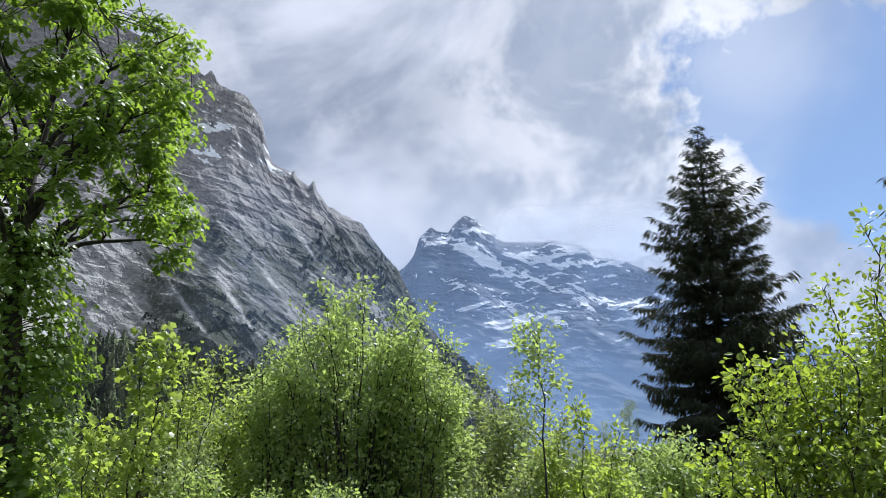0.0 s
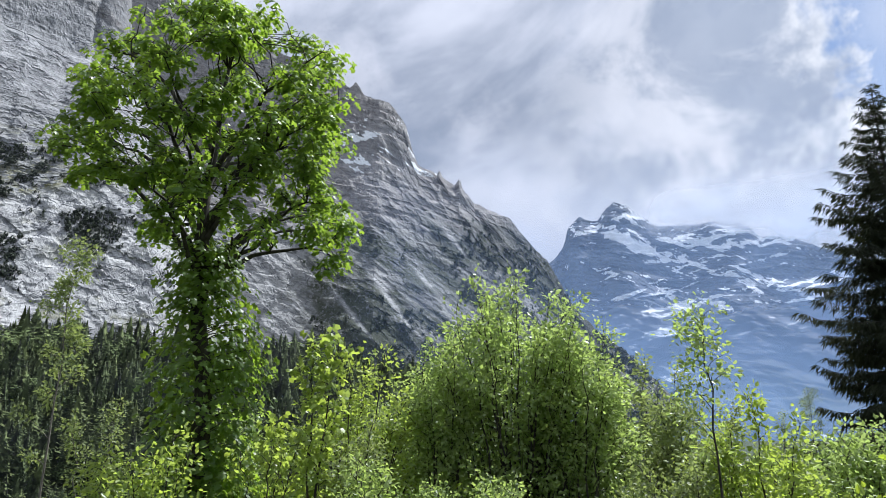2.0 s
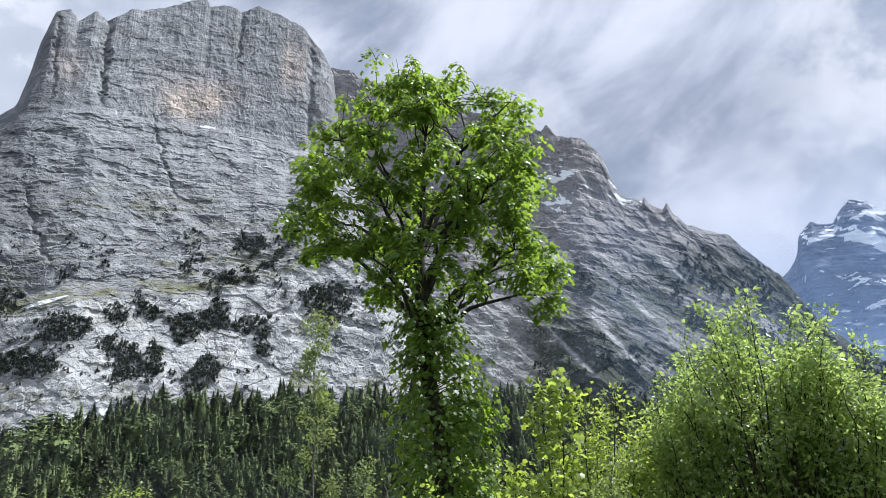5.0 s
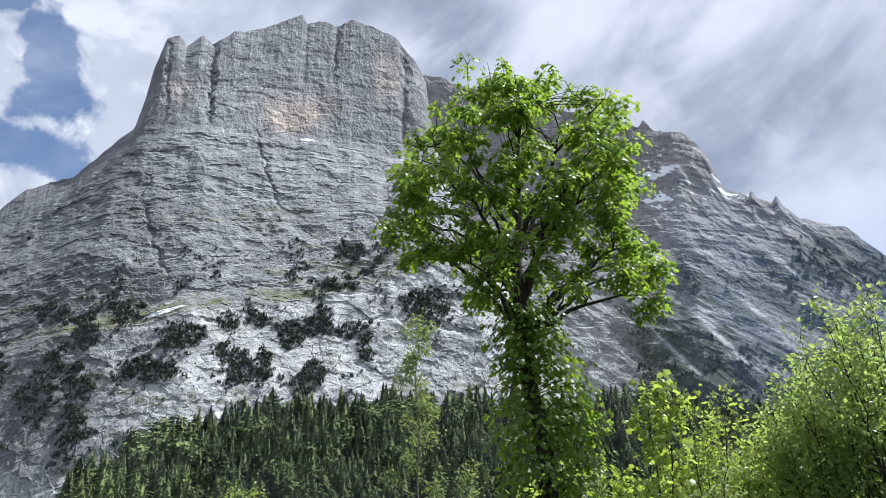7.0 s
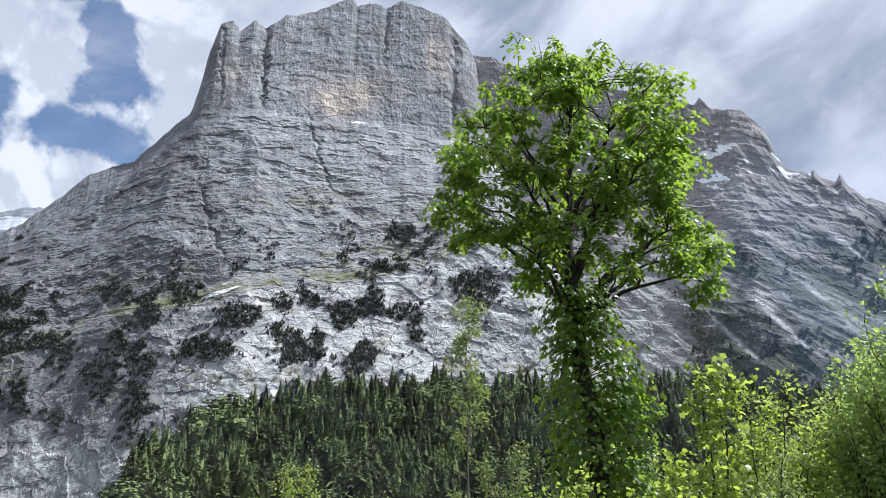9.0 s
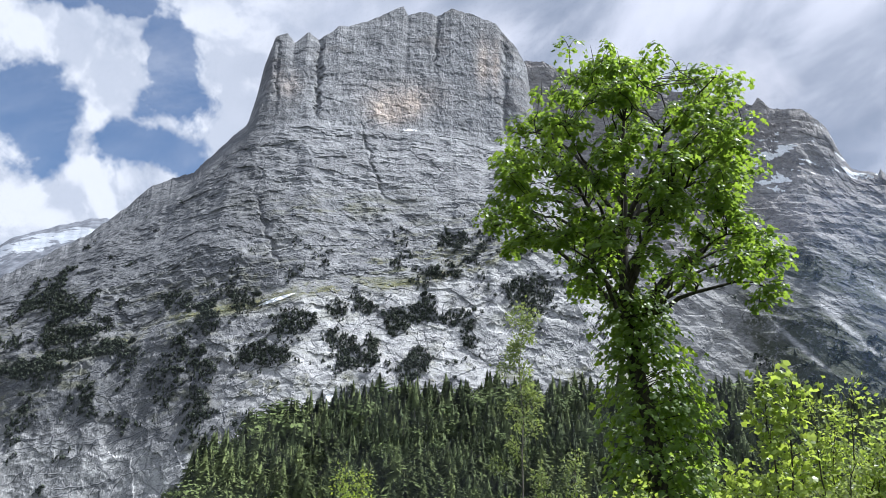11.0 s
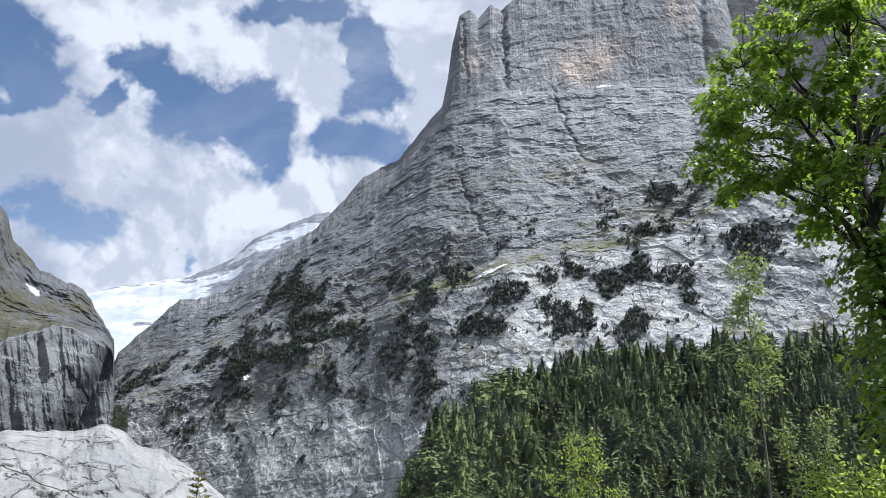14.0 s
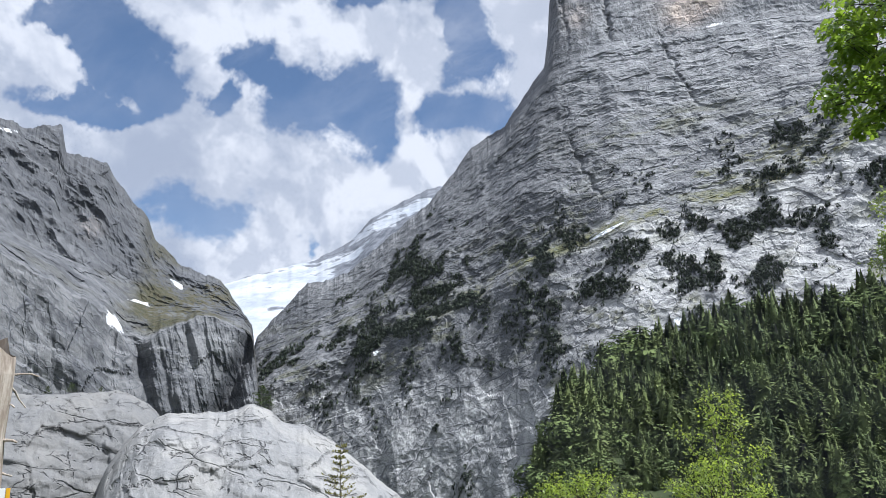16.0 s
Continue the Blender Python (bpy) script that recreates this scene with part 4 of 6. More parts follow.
def build_left():
    az = np.concatenate([np.linspace(-112, -73, 60, endpoint=False), np.linspace(-73, -46, 330)])
    crest = line(az, [(-112, 20), (-90, 30), (-75, 24), (-68.9, 21.9), (-67.4, 21.4), (-64.9, 21.9), (-64.4, 20.2), (-61.6, 19.8), (-60.5, 18.2), (-58.4, 16), (-57.8, 14.5), (-55.8, 12.8), (-52.9, 11.8), (-51.8, 10.3), (-50.4, 8.4), (-49.9, 5), (-49.3, -2), (-46, -5)])
    foot_r = line(az, [(-112, 500), (-70, 560), (-60, 640), (-46, 720)])
    top_r = line(az, [(-112, 820), (-70, 880), (-58, 930), (-46, 900)])
    e0 = az * 0 - 9.0
    e1 = np.minimum(line(az, [(-112, 15), (-68, 13.0), (-65.6, 11.6), (-62, 9.8), (-60.3, 8.4), (-59.3, 7.0), (-58, 6.8), (-57, 7.8), (-54.5, 8.9), (-52, 8.6), (-50.5, 7.4), (-46, 2)]) + 0.45 * fbm(az / 1.3, az * 0, az * 0, 4, 0.6, 92), crest - 0.6)
    e2 = np.minimum(line(az, [(-112, 17), (-68, 14.6), (-65, 13.2), (-62, 12.2), (-59, 11.2), (-57, 10.2), (-50, 8.8), (-46, 2.5)]), crest - 0.3)
    span = top_r - foot_r
    rs = [foot_r, foot_r + 0.16 * span, foot_r + 0.62 * span, top_r]
    levels = [(r, EYE.z + r * tan(q)) for r, q in zip(rs, (e0, e1, e2, crest))]

    def relief(x, y, z, v):
        s = z + 0.1 * y + 25 * fbm(x / 160, y / 160, z / 160, 3, seed=28)
        low = smooth(1.3, 0.9, v)
        high = smooth(1.9, 2.15, v)
        ang = np.degrees(np.arctan2(x, y))
        waver = 0.9 * fbm(z / 45, x / 300, y / 300, 3, 0.6, 36)
        e_ = el_of(x, y, z)
        slot = np.exp(-((ang + 50.0 + 0.33 * (8.6 - e_) + 0.5 * waver) / 0.75) ** 2)
        groove = np.exp(-((ang + 59.3 - 0.36 * (8.5 - e_) + 0.6 * waver) / 0.6) ** 2)
        flutes = fbm((ang + 0.25 * e_) / 0.9, e_ / 9, ang * 0, 4, 0.6, 37, True) * 6 * low * smooth(-60, -58, ang)
        cleft = slot * 48 * low + groove * 16 * low - flutes
        cleft = cleft + fbm((z + 0.55 * y - 0.2 * x) / 11, x / 120, y / 120, 3, 0.6, 38) * 2.2 * low * smooth(-58.5, -60.5, ang)
        low2 = blocks((x + y) / 46, (x - y) / 46, z / 60, 144) * 2.0 + blocks((x + y) / 16, (x - y) / 16, z / 24, 145) * 0.8 + terraces(gorge_bed(x, y, z), x, y, 17, 361) * 5
        return low2 + fbm(x / 110, y / 110, z / 420, 4, 0.55, 24, True) * 19 + fbm(s / 40, x / 400, y / 400, 4, 0.6, 25) * 5 + fbm(x / 42, y / 42, z / 190, 4, 0.6, 26, True) * (5 + 9 * high) + fbm(x / 18, y / 18, z / 20, 4, 0.6, 27) * 2 - cleft

    def masks(x, y, z, v, a):
        e_ = el_of(x, y, z)
        n1 = fbm(x / 70, y / 70, z / 50, 5, 0.6, 29)
        olive = 0.75 * smooth(1.1, 1.3, v) * smooth(-59.5, -57.5, a) * smooth(-0.35, 0.05, n1)
        turf = olive + smooth(1.02, 1.1, v) * smooth(0.35, 0.7, zone(a, e_, -56.8, 9.2, 3.8, 1.6) + 0.7 * zone(a, e_, -53.2, 10.3, 3.0, 1.5) + 0.4 * zone(a, e_, -60.5, 11.5, 2.5, 1.6) + 0.35 * n1) + 0.3 * smooth(1.0, 1.3, v) * smooth(2.3, 1.9, v) * smooth(0.0, 0.3, n1)
        snow = zone(a, e_ + 0.8 * (a + 60.2), -60.2, 8.4, 0.75, 0.65) * 0.85 + zone(a, e_ + 0.6 * (a + 56), -56, 11.3, 0.7, 0.3) * 0.7 + 0.6 * zone(a, e_ + 0.25 * (a + 58.5), -58.5, 9.9, 1.2, 0.2) + 0.6 * zone(a, e_, -68.5, 21.0, 1.0, 0.25)
        # Slot and groove get their recess shade painted in; the upper cliff is darker.
        return {"turf": np.clip(turf, 0, 1.2), "pale": 0.2 * smooth(-0.1, 0.3, n1 + 0.8 * zone(a, e_, -54.5, 5.8, 2.5, 1.8) + 0.6 * smooth(-61, -64, a)) * smooth(1.25, 0.95, v), "ochre": 0.4 * zone(a, e_, -62.3, 15.2, 0.8, 0.8), "snow": np.clip(snow, 0, 1), "dark_wet_shade": np.clip(0.8 * smooth(1.95, 2.2, v) * smooth(-66, -63, a) + 0.35 * smooth(2.0, 2.3, v) + 0.55 * np.exp(-((a + 50.0 + 0.33 * (8.6 - e_)) / 1.0) ** 2) * smooth(1.2, 0.9, v) + 0.3 * np.exp(-((a + 58.8 - 0.36 * (8.5 - e_)) / 0.8) ** 2) * smooth(1.2, 0.9, v), 0, 0.9)}

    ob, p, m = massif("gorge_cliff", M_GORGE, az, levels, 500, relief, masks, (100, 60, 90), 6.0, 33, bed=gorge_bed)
    tagged(ob, "dark gorge cliff with a grassy shelf and snow remnants", "cliff", kind="structure")


WALL = build_wall()
SECOND = build_second()
build_far()
build_glacier()
build_left()


# a ring of plain mountains closes the valley behind the viewer
def build_rear():
    az = np.linspace(82, 250, 240)
    crest = 14 + 5 * fbm(az / 14, az * 0, az * 0 + 4, 4, 0.5, 81)
    levels = [(az * 0 + 1500.0, az * 0 + 20.0), (az * 0 + 2300.0, EYE.z + 2300 * tan(crest * 0.55)), (az * 0 + 3000.0, EYE.z + 3000 * tan(crest))]

    def relief(x, y, z, v):
        return fbm(x / 300, y / 300, z / 300, 5, 0.55, 82, True) * 60

    def masks(x, y, z, v, a):
        return {"turf": smooth(1.5, 1.0, v), "snow": z * 0}

    ob, p, m = massif("rear_range", M_SIDE, az, levels, 400, relief, masks, (20, 20), 0.0, 83)
    tagged(ob, "grassy and rocky slopes closing the valley", "mountain", kind="structure")


build_rear()


# ---- ice-polished outcrops by the gorge ----
def outcrop(name, mat, az0, az1, crest_rows, r_foot, r_top, label, seed):
    az = np.linspace(az0, az1, 330)
    crest = np.convolve(np.pad(line(az, crest_rows), 4, mode="edge"), np.ones(9) / 9, mode="valid")
    u = np.linspace(0, 1, 110)
    bulge = np.sin(u * math.pi / 2)
    rt = line(az, [(az0, r_top), (az1, r_top * 0.86)])
    r = r_foot + (rt[:, None] - r_foot) * (1 - np.cos(u * math.pi / 2))[None, :]
    ztop = EYE.z + rt * tan(crest) + 0.5 * fbm(az / 1.6, az * 0, az * 0 + seed, 4, 0.6, seed)
    zlow = -16.0
    z = zlow + (ztop[:, None] - zlow) * (bulge ** 0.8)[None, :]
    a = np.repeat(az[:, None], len(u), 1)
    p = polar(a, r, z)
    n = fbm(p[..., 0] / 14, p[..., 1] / 14, p[..., 2] / 9, 4, 0.5, seed, True) * 1.3
    s = p[..., 2] + 0.42 * p[..., 0] + 1.0 * fbm(p[..., 0] / 12, p[..., 1] / 12, p[..., 2] / 12, 3, seed=seed + 3)
    n = n + np.abs(fbm(s / 3.0, p[..., 0] / 30, p[..., 1] / 30, 3, 0.6, seed + 5)) * 0.5
    n = n + terraces(s + 0.4 * n, p[..., 0], p[..., 1], 1.7, seed + 11) * 0.5
    n = n + blocks((p[..., 0] + 0.6 * p[..., 2]) / 10, p[..., 1] / 10, s / 4.0, seed + 7) * 0.4 + blocks((p[..., 0] - 0.5 * p[..., 2]) / 3, p[..., 1] / 3, s / 1.2, seed + 9) * 0.22
    p2 = polar(a, r - n * (1 - 0.6 * u[None, :] ** 4), z)
    rear = polar(az, rt + 25, z[:, -1] - 14)
    pts = np.concatenate([p2, rear[:, None]], 1)
    me = mesh_of(name, pts.reshape(-1, 3), grid_faces(*pts.shape[:2])[:, ::-1], mat, soft=True)
    return tagged(part(name, me), label, "rock outcrop", kind="structure")


outcrop("rock_outcrop", M_SLAB_GREY, -82, -53.5, [(-82, 6), (-70, 4.2), (-65.4, 3.2), (-61.7, 3.4), (-59.3, 3.6), (-57.2, 2.4), (-55.5, 0.5), (-53.5, -4)], 88, 116, "smooth grey ice-polished rock hump with joints and dark streaks", 101)
outcrop("rock_outcrop", M_SLAB, -61, -38, [(-61, -6), (-60, -2), (-58, 1.0), (-56.4, 1.8), (-52, 1.9), (-50.4, 2.5), (-48.8, 2.0), (-47.9, 1.2), (-46.2, 0.9), (-43.6, -0.8), (-41.1, -2.9), (-39, -4.7), (-38, -6.5)], 66, 92, "pale ice-polished rock hump cut by joints", 131)


# ---- vegetation ----
LEAF_OVAL = (np.array([(0, 0, 0), (0.28, -0.27, 0.05), (0.68, -0.25, 0.04), (1, 0, -0.06), (0.68, 0.25, 0.04), (0.28, 0.27, 0.05)]),
             np.array([(0, 1, 2), (0, 2, 3), (0, 3, 4), (0, 4, 5)]))
LEAF_SMALL = (np.array([(0, 0, 0), (0.45, -0.31, 0.07), (1, 0, -0.05), (0.45, 0.31, 0.07)]), np.array([(0, 1, 2), (0, 2, 3)]))
LEAF_MAPLE = (np.array([(0.40, 0, 0.05), (0, 0, 0), (0.12, -0.50, -0.06), (0.38, -0.22, 0.02), (0.74, -0.44, -0.08), (1, 0, -0.10), (0.74, 0.44, -0.08), (0.38, 0.22, 0.02), (0.12, 0.50, -0.06)]),
              np.array([(0, k, k + 1) for k in range(1, 8)] + [(0, 8, 1)]))


def norm(v):
    return v / np.maximum(np.linalg.norm(v, axis=-1, keepdims=True), 1e-9)


def scatter(template, pos, heading, up, size):
    """Copies of a small shape at many places, as one pair of vertex and face arrays."""
    tv, tf = template
    x = norm(heading)
    y = norm(np.cross(up, x))
    z = np.cross(x, y)
    v = pos[:, None] + size[:, None, None] * (tv[None, :, 0:1] * x[:, None] + tv[None, :, 1:2] * y[:, None] + tv[None, :, 2:3] * z[:, None])
    f = tf[None] + (np.arange(len(pos)) * len(tv))[:, None, None]
    return v.reshape(-1, 3), f.reshape(-1, tf.shape[1])


def tube(path, radii, sides=6):
    path, radii = np.asarray(path, float), np.asarray(radii, float)
    d = norm(np.gradient(path, axis=0))
    ref = np.where(np.abs(d[:, 2:3]) > 0.9, np.array([[1.0, 0, 0]]), np.array([[0, 0, 1.0]]))
    u = norm(np.cross(d, ref))
    v = np.cross(d, u)
    a = np.linspace(0, 2 * math.pi, sides, endpoint=False)
    pts = path[:, None] + radii[:, None, None] * (np.cos(a)[None, :, None] * u[:, None] + np.sin(a)[None, :, None] * v[:, None])
    n, i = len(path), np.arange(len(path) * sides).reshape(len(path), sides)
    j = np.roll(i, -1, 1)
    return pts.reshape(-1, 3), np.stack([i[:-1], j[:-1], j[1:], i[1:]], -1).reshape(-1, 4)


def merge(pieces):
    vs, fs, k = [], [], 0
    for v, f in pieces:
        vs.append(v)
        fs.append(f + k)
        k += len(v)
    return np.concatenate(vs), np.concatenate(fs)


def bend(a, b, lift, n=7, wob=0.0, rng=None):
    """A curved way from a to b that first rises or sags by lift."""
    t = np.linspace(0, 1, n)[:, None]
    p = a * (1 - t) + b * t + np.array([0, 0, 1.0]) * lift * np.sin(t * math.pi)
    if rng is not None and wob:
        p[1:-1] += rng.normal(0, wob, (n - 2, 3))
    return p


def spot(az, r):
    x, y = r * math.sin(radians(az)), r * math.cos(radians(az))
    return np.array([x, y, float(ground_z(np.array([az]), np.array([float(r)]))[0])])


def thing(name, base, label, category, group=""):
    e = new(name)
    e.empty_display_size = 0.2
    e.location = base
    return tagged(e, label, category, group)


def on(parent, name, pieces, mat, label="", soft=True):
    v, f = pieces
    return part(name, mesh_of(name, v, f, mat, soft=soft), parent, label)


def leaf_cloud(rng, centres, spread, per, size, template, droop=0.35, outward=None):
    """Leaves strewn about centres: flattish sprays that tilt outward and hang a little."""
    n = len(centres) * per
    c = np.repeat(centres, per, 0)
    off = rng.normal(0, 1, (n, 3)) * np.repeat(np.broadcast_to(spread, (len(centres), 3)), per, 0)
    pos = c + off
    head = norm(off * np.array([1, 1, 0.4]) + rng.normal(0, 0.12, (n, 3)) + (0 if outward is None else np.repeat(outward, per, 0) * 0.3)) + np.array([0, 0, -droop])
    face = np.array([0, 0, 0.75]) + (0 if outward is None else np.repeat(outward * np.array([1, 1, 0.3]), per, 0) * 0.75)
    up = norm(face + rng.normal(0, 0.42, (n, 3)))
    return scatter(template, pos, head, up, size * rng.uniform(0.6, 1.2, n))


def leaf_pads(rng, centres, reach, per, size):
    """Tiered sprays of lobed leaves: each a shallow drooping dome of leaves that overlap outward."""
    n = len(centres) * per
    ang, rad = rng.uniform(0, 2 * math.pi, n), np.sqrt(rng.random(n))
    wide = np.repeat(reach * rng.uniform(0.6, 1.35, len(centres)), per)
    out = np.stack([np.cos(ang), np.sin(ang), 0 * ang], 1)
    tilt = np.repeat(rng.normal(0, 0.28, (len(centres), 2)), per, 0)
    flat_ = out * (rad * wide)[:, None]
    pos = np.repeat(centres, per, 0) + flat_ + np.array([0, 0, 1.0]) * ((0.10 - 0.75 * rad ** 2 * wide) + (flat_[:, :2] * tilt).sum(1) + rng.normal(0, 0.055, n))[:, None]
    head = out + rng.normal(0, 0.3, (n, 3)) + np.array([0, 0, -1.0]) * (0.25 + 0.75 * rad)[:, None]
    up = norm(np.array([0, 0, 1.0]) + out * 0.55 * rad[:, None] + rng.normal(0, 0.30, (n, 3)))
    return scatter(LEAF_MAPLE, pos, head, up, size * rng.uniform(0.55, 1.2, n))


def maple_tree():
    rng = np.random.default_rng(4)
    base = spot(7.0, 14.0)
    tree = thing("maple_tree", base, "tall sycamore maple in fresh leaf with an ivy-like leafy trunk", "tree")
    right, away = polar(np.array(97.0), np.array(1.0), 0.0), polar(np.array(7.0), np.array(1.0), 0.0)
    prof = np.array([(0.4, -0.6, 0.9), (1.2, -0.62, 1.05), (2.3, -0.60, 1.0), (3.3, -0.66, 1.2), (4.1, -0.60, 0.95), (4.9, -0.56, 0.55), (5.7, -0.45, 0.32)])
    # masses of leaves: across, up, radius
    masses = [(0, 11.1, 0.4), (-0.6, 10.9, 0.4), (-1.2, 10.65, 0.45), (-1.7, 10.2, 0.45), (0.5, 10.7, 0.45), (1.2, 10.4, 0.4), (1.8, 9.85, 0.4), (-0.4, 10.2, 0.55), (0.45, 9.95, 0.55),
              (-2.0, 9.55, 0.42), (-1.2, 9.6, 0.5), (1.2, 9.5, 0.5), (2.1, 9.1, 0.42), (-2.25, 8.9, 0.4), (0.0, 9.1, 0.55), (-1.3, 8.75, 0.5), (1.4, 8.65, 0.5), (2.1, 8.35, 0.4),
              (-2.2, 8.25, 0.42), (-0.6, 8.25, 0.5), (0.7, 8.2, 0.5), (-2.5, 7.7, 0.38), (-2.9, 7.6, 0.28), (-1.7, 7.5, 0.45), (-2.2, 6.95, 0.36), (-0.8, 7.2, 0.42), (1.6, 7.7, 0.45)]
    masses += [(0.0, 7.8, 0.4), (-0.3, 6.8, 0.3), (0.9, 7.6, 0.35), (-1.3, 6.85, 0.3), (0.3, 6.3, 0.22), (0.5, 7.3, 0.4), (2.0, 7.2, 0.42), (2.25, 6.65, 0.38), (1.4, 6.8, 0.4), (2.5, 6.15, 0.34), (2.3, 5.65, 0.3), (1.8, 6.1, 0.3), (-0.75, 6.45, 0.36), (-0.95, 5.95, 0.22), (0.9, 6.1, 0.25)]
    masses = [(u, z if z < 8 else 8 + (z - 8) * 0.94, rad) for u, z, rad in masses]
    g = -base[2]

    def sides(z):
        return np.interp(z, prof[:, 0], prof[:, 1]), np.interp(z, prof[:, 0], prof[:, 2])

    # trunk, forking above
    tz = np.linspace(-0.3, 10.2, 16)
    tu = np.interp(tz, [-0.3, 2.2, 4, 6.3, 8.5, 10.2], [0.2, 0.17, -0.05, -0.19, -0.1, 0.1])
    trunk = tu[:, None] * right + np.array([0, 0, 1.0]) * (tz[:, None] + g) + rng.normal(0, 0.03, (16, 3))
    tr = np.interp(tz, [-0.3, 0.5, 5.5, 7, 10.2], [0.28, 0.19, 0.13, 0.08, 0.02])
    wood_trunk = on(tree, "trunk", tube(trunk, tr, 10), M_BARK)
    # clumps of leaves in tiers
    cl = []
    for u, z, rad in masses:
        depth = 2.3 * math.sqrt(max(0.02, 1 - (u / 3.1) ** 2 - ((z - 8.0) / 3.6) ** 2))
        for k in ((0.0,) if depth < 1.1 else (rng.choice([-0.75, 0.75]) * depth,) if rng.random() < 0.45 else (-0.8 * depth, 0.7 * depth)):
            for _ in range(max(3, int(19 * rad * rad + 2))):
                d = rng.normal(0, 1, 3)
                d = d / np.linalg.norm(d) * rad * rng.uniform(0.55, 1.05)
                f = 1 + k / 14.0
                cl.append(((u + d[0]) * f, k + rng.normal(0, 0.3) + d[1], EYE.z - base[2] + (z + d[2] * 0.75 - EYE.z + base[2]) * f))
    cl = np.array(cl)
    pts = cl[:, 0:1] * right + cl[:, 1:2] * away + np.array([0, 0, 1.0]) * (cl[:, 2:3] + g)
    # limbs: main ones from the trunk, then each clump hangs on the nearest wood below it
    order = np.argsort(-np.hypot(cl[:, 0], cl[:, 1]) + 0.2 * cl[:, 2])
    stem = wood_trunk
    wood = [(trunk[i], tr[i], stem) for i in range(6, 16)]
    mains = order[:260:9]
    for i in mains:
        h = np.hypot(cl[i, 0], cl[i, 1])
        zs = np.clip(cl[i, 2] - 0.75 * h - 0.4, 4.9, 9.4)
        a = np.array([np.interp(zs, tz, trunk[:, c]) for c in range(3)])
        path = bend(a, pts[i], 0.18 * h, 9, 0.05, rng)
        rad = np.linspace(0.034 + 0.012 * h, 0.010, 9)
        limb = on(tree, "limb", tube(path, rad, 6), M_BARK)
        wood += [(path[j], rad[j], limb) for j in range(2, 9)]
    wp, wr = np.array([q[0] for q in wood]), np.array([q[1] for q in wood])
    owned = {}
    for i in range(len(pts)):
        dist = np.linalg.norm(wp - pts[i], axis=1) + 1.4 * np.maximum(wp[:, 2] - pts[i, 2] + 0.15, 0)
        j = int(np.argmin(dist))
        twigs = owned.setdefault(wood[j][2], [])
        if 0.15 < dist[j] < 2.6:
            twigs.append(tube(bend(wp[j], pts[i], 0.1, 6, 0.04, rng), np.linspace(min(wr[j] * 0.6, 0.03), 0.006, 6), 5))
        for _ in range(2):
            e = pts[i] + rng.normal(0, 0.2, 3) * np.array([1, 1, 0.5])
            twigs.append(tube(bend(pts[i], e, 0.04, 4), np.linspace(0.008, 0.003, 4), 4))
    for limb, twigs in owned.items():
        tagged(on(limb, "twig", merge(twigs), M_BARK), kind="stuff")
    on(tree, "crown", leaf_pads(rng, pts, 0.29, 58, 0.112), M_MAPLE, soft=False)
    # leafy shoots up the trunk
    count = 270
    z = rng.uniform(0.6, 5.7, count)
    lo, hi = sides(z)
    across = lo + (hi - lo) * rng.random(count)
    sh = across[:, None] * right + (rng.uniform(-1, 1, count) * (0.75 - 0.35 * np.abs(across - 0.2)))[:, None] * away + np.array([0, 0, 1.0]) * (z + g)[:, None]
    axis = np.stack([np.interp(z, tz, trunk[:, c]) for c in range(3)], 1)
    st = [tube(bend(axis[q] - np.array([0, 0, 0.25]), sh[q], 0.06, 4), np.linspace(0.012, 0.004, 4), 4) for q in range(0, count, 2)]
    tagged(on(tree, "shoot", merge(st), M_BARK), kind="stuff")
    out = norm((sh - axis) * np.array([1, 1, 0.2]) + 1e-4)
    on(tree, "trunk_leaves", leaf_cloud(rng, sh, (0.17, 0.17, 0.2), 16, 0.135, LEAF_MAPLE, 0.9, out), M_MAPLE, soft=False)


maple_tree()


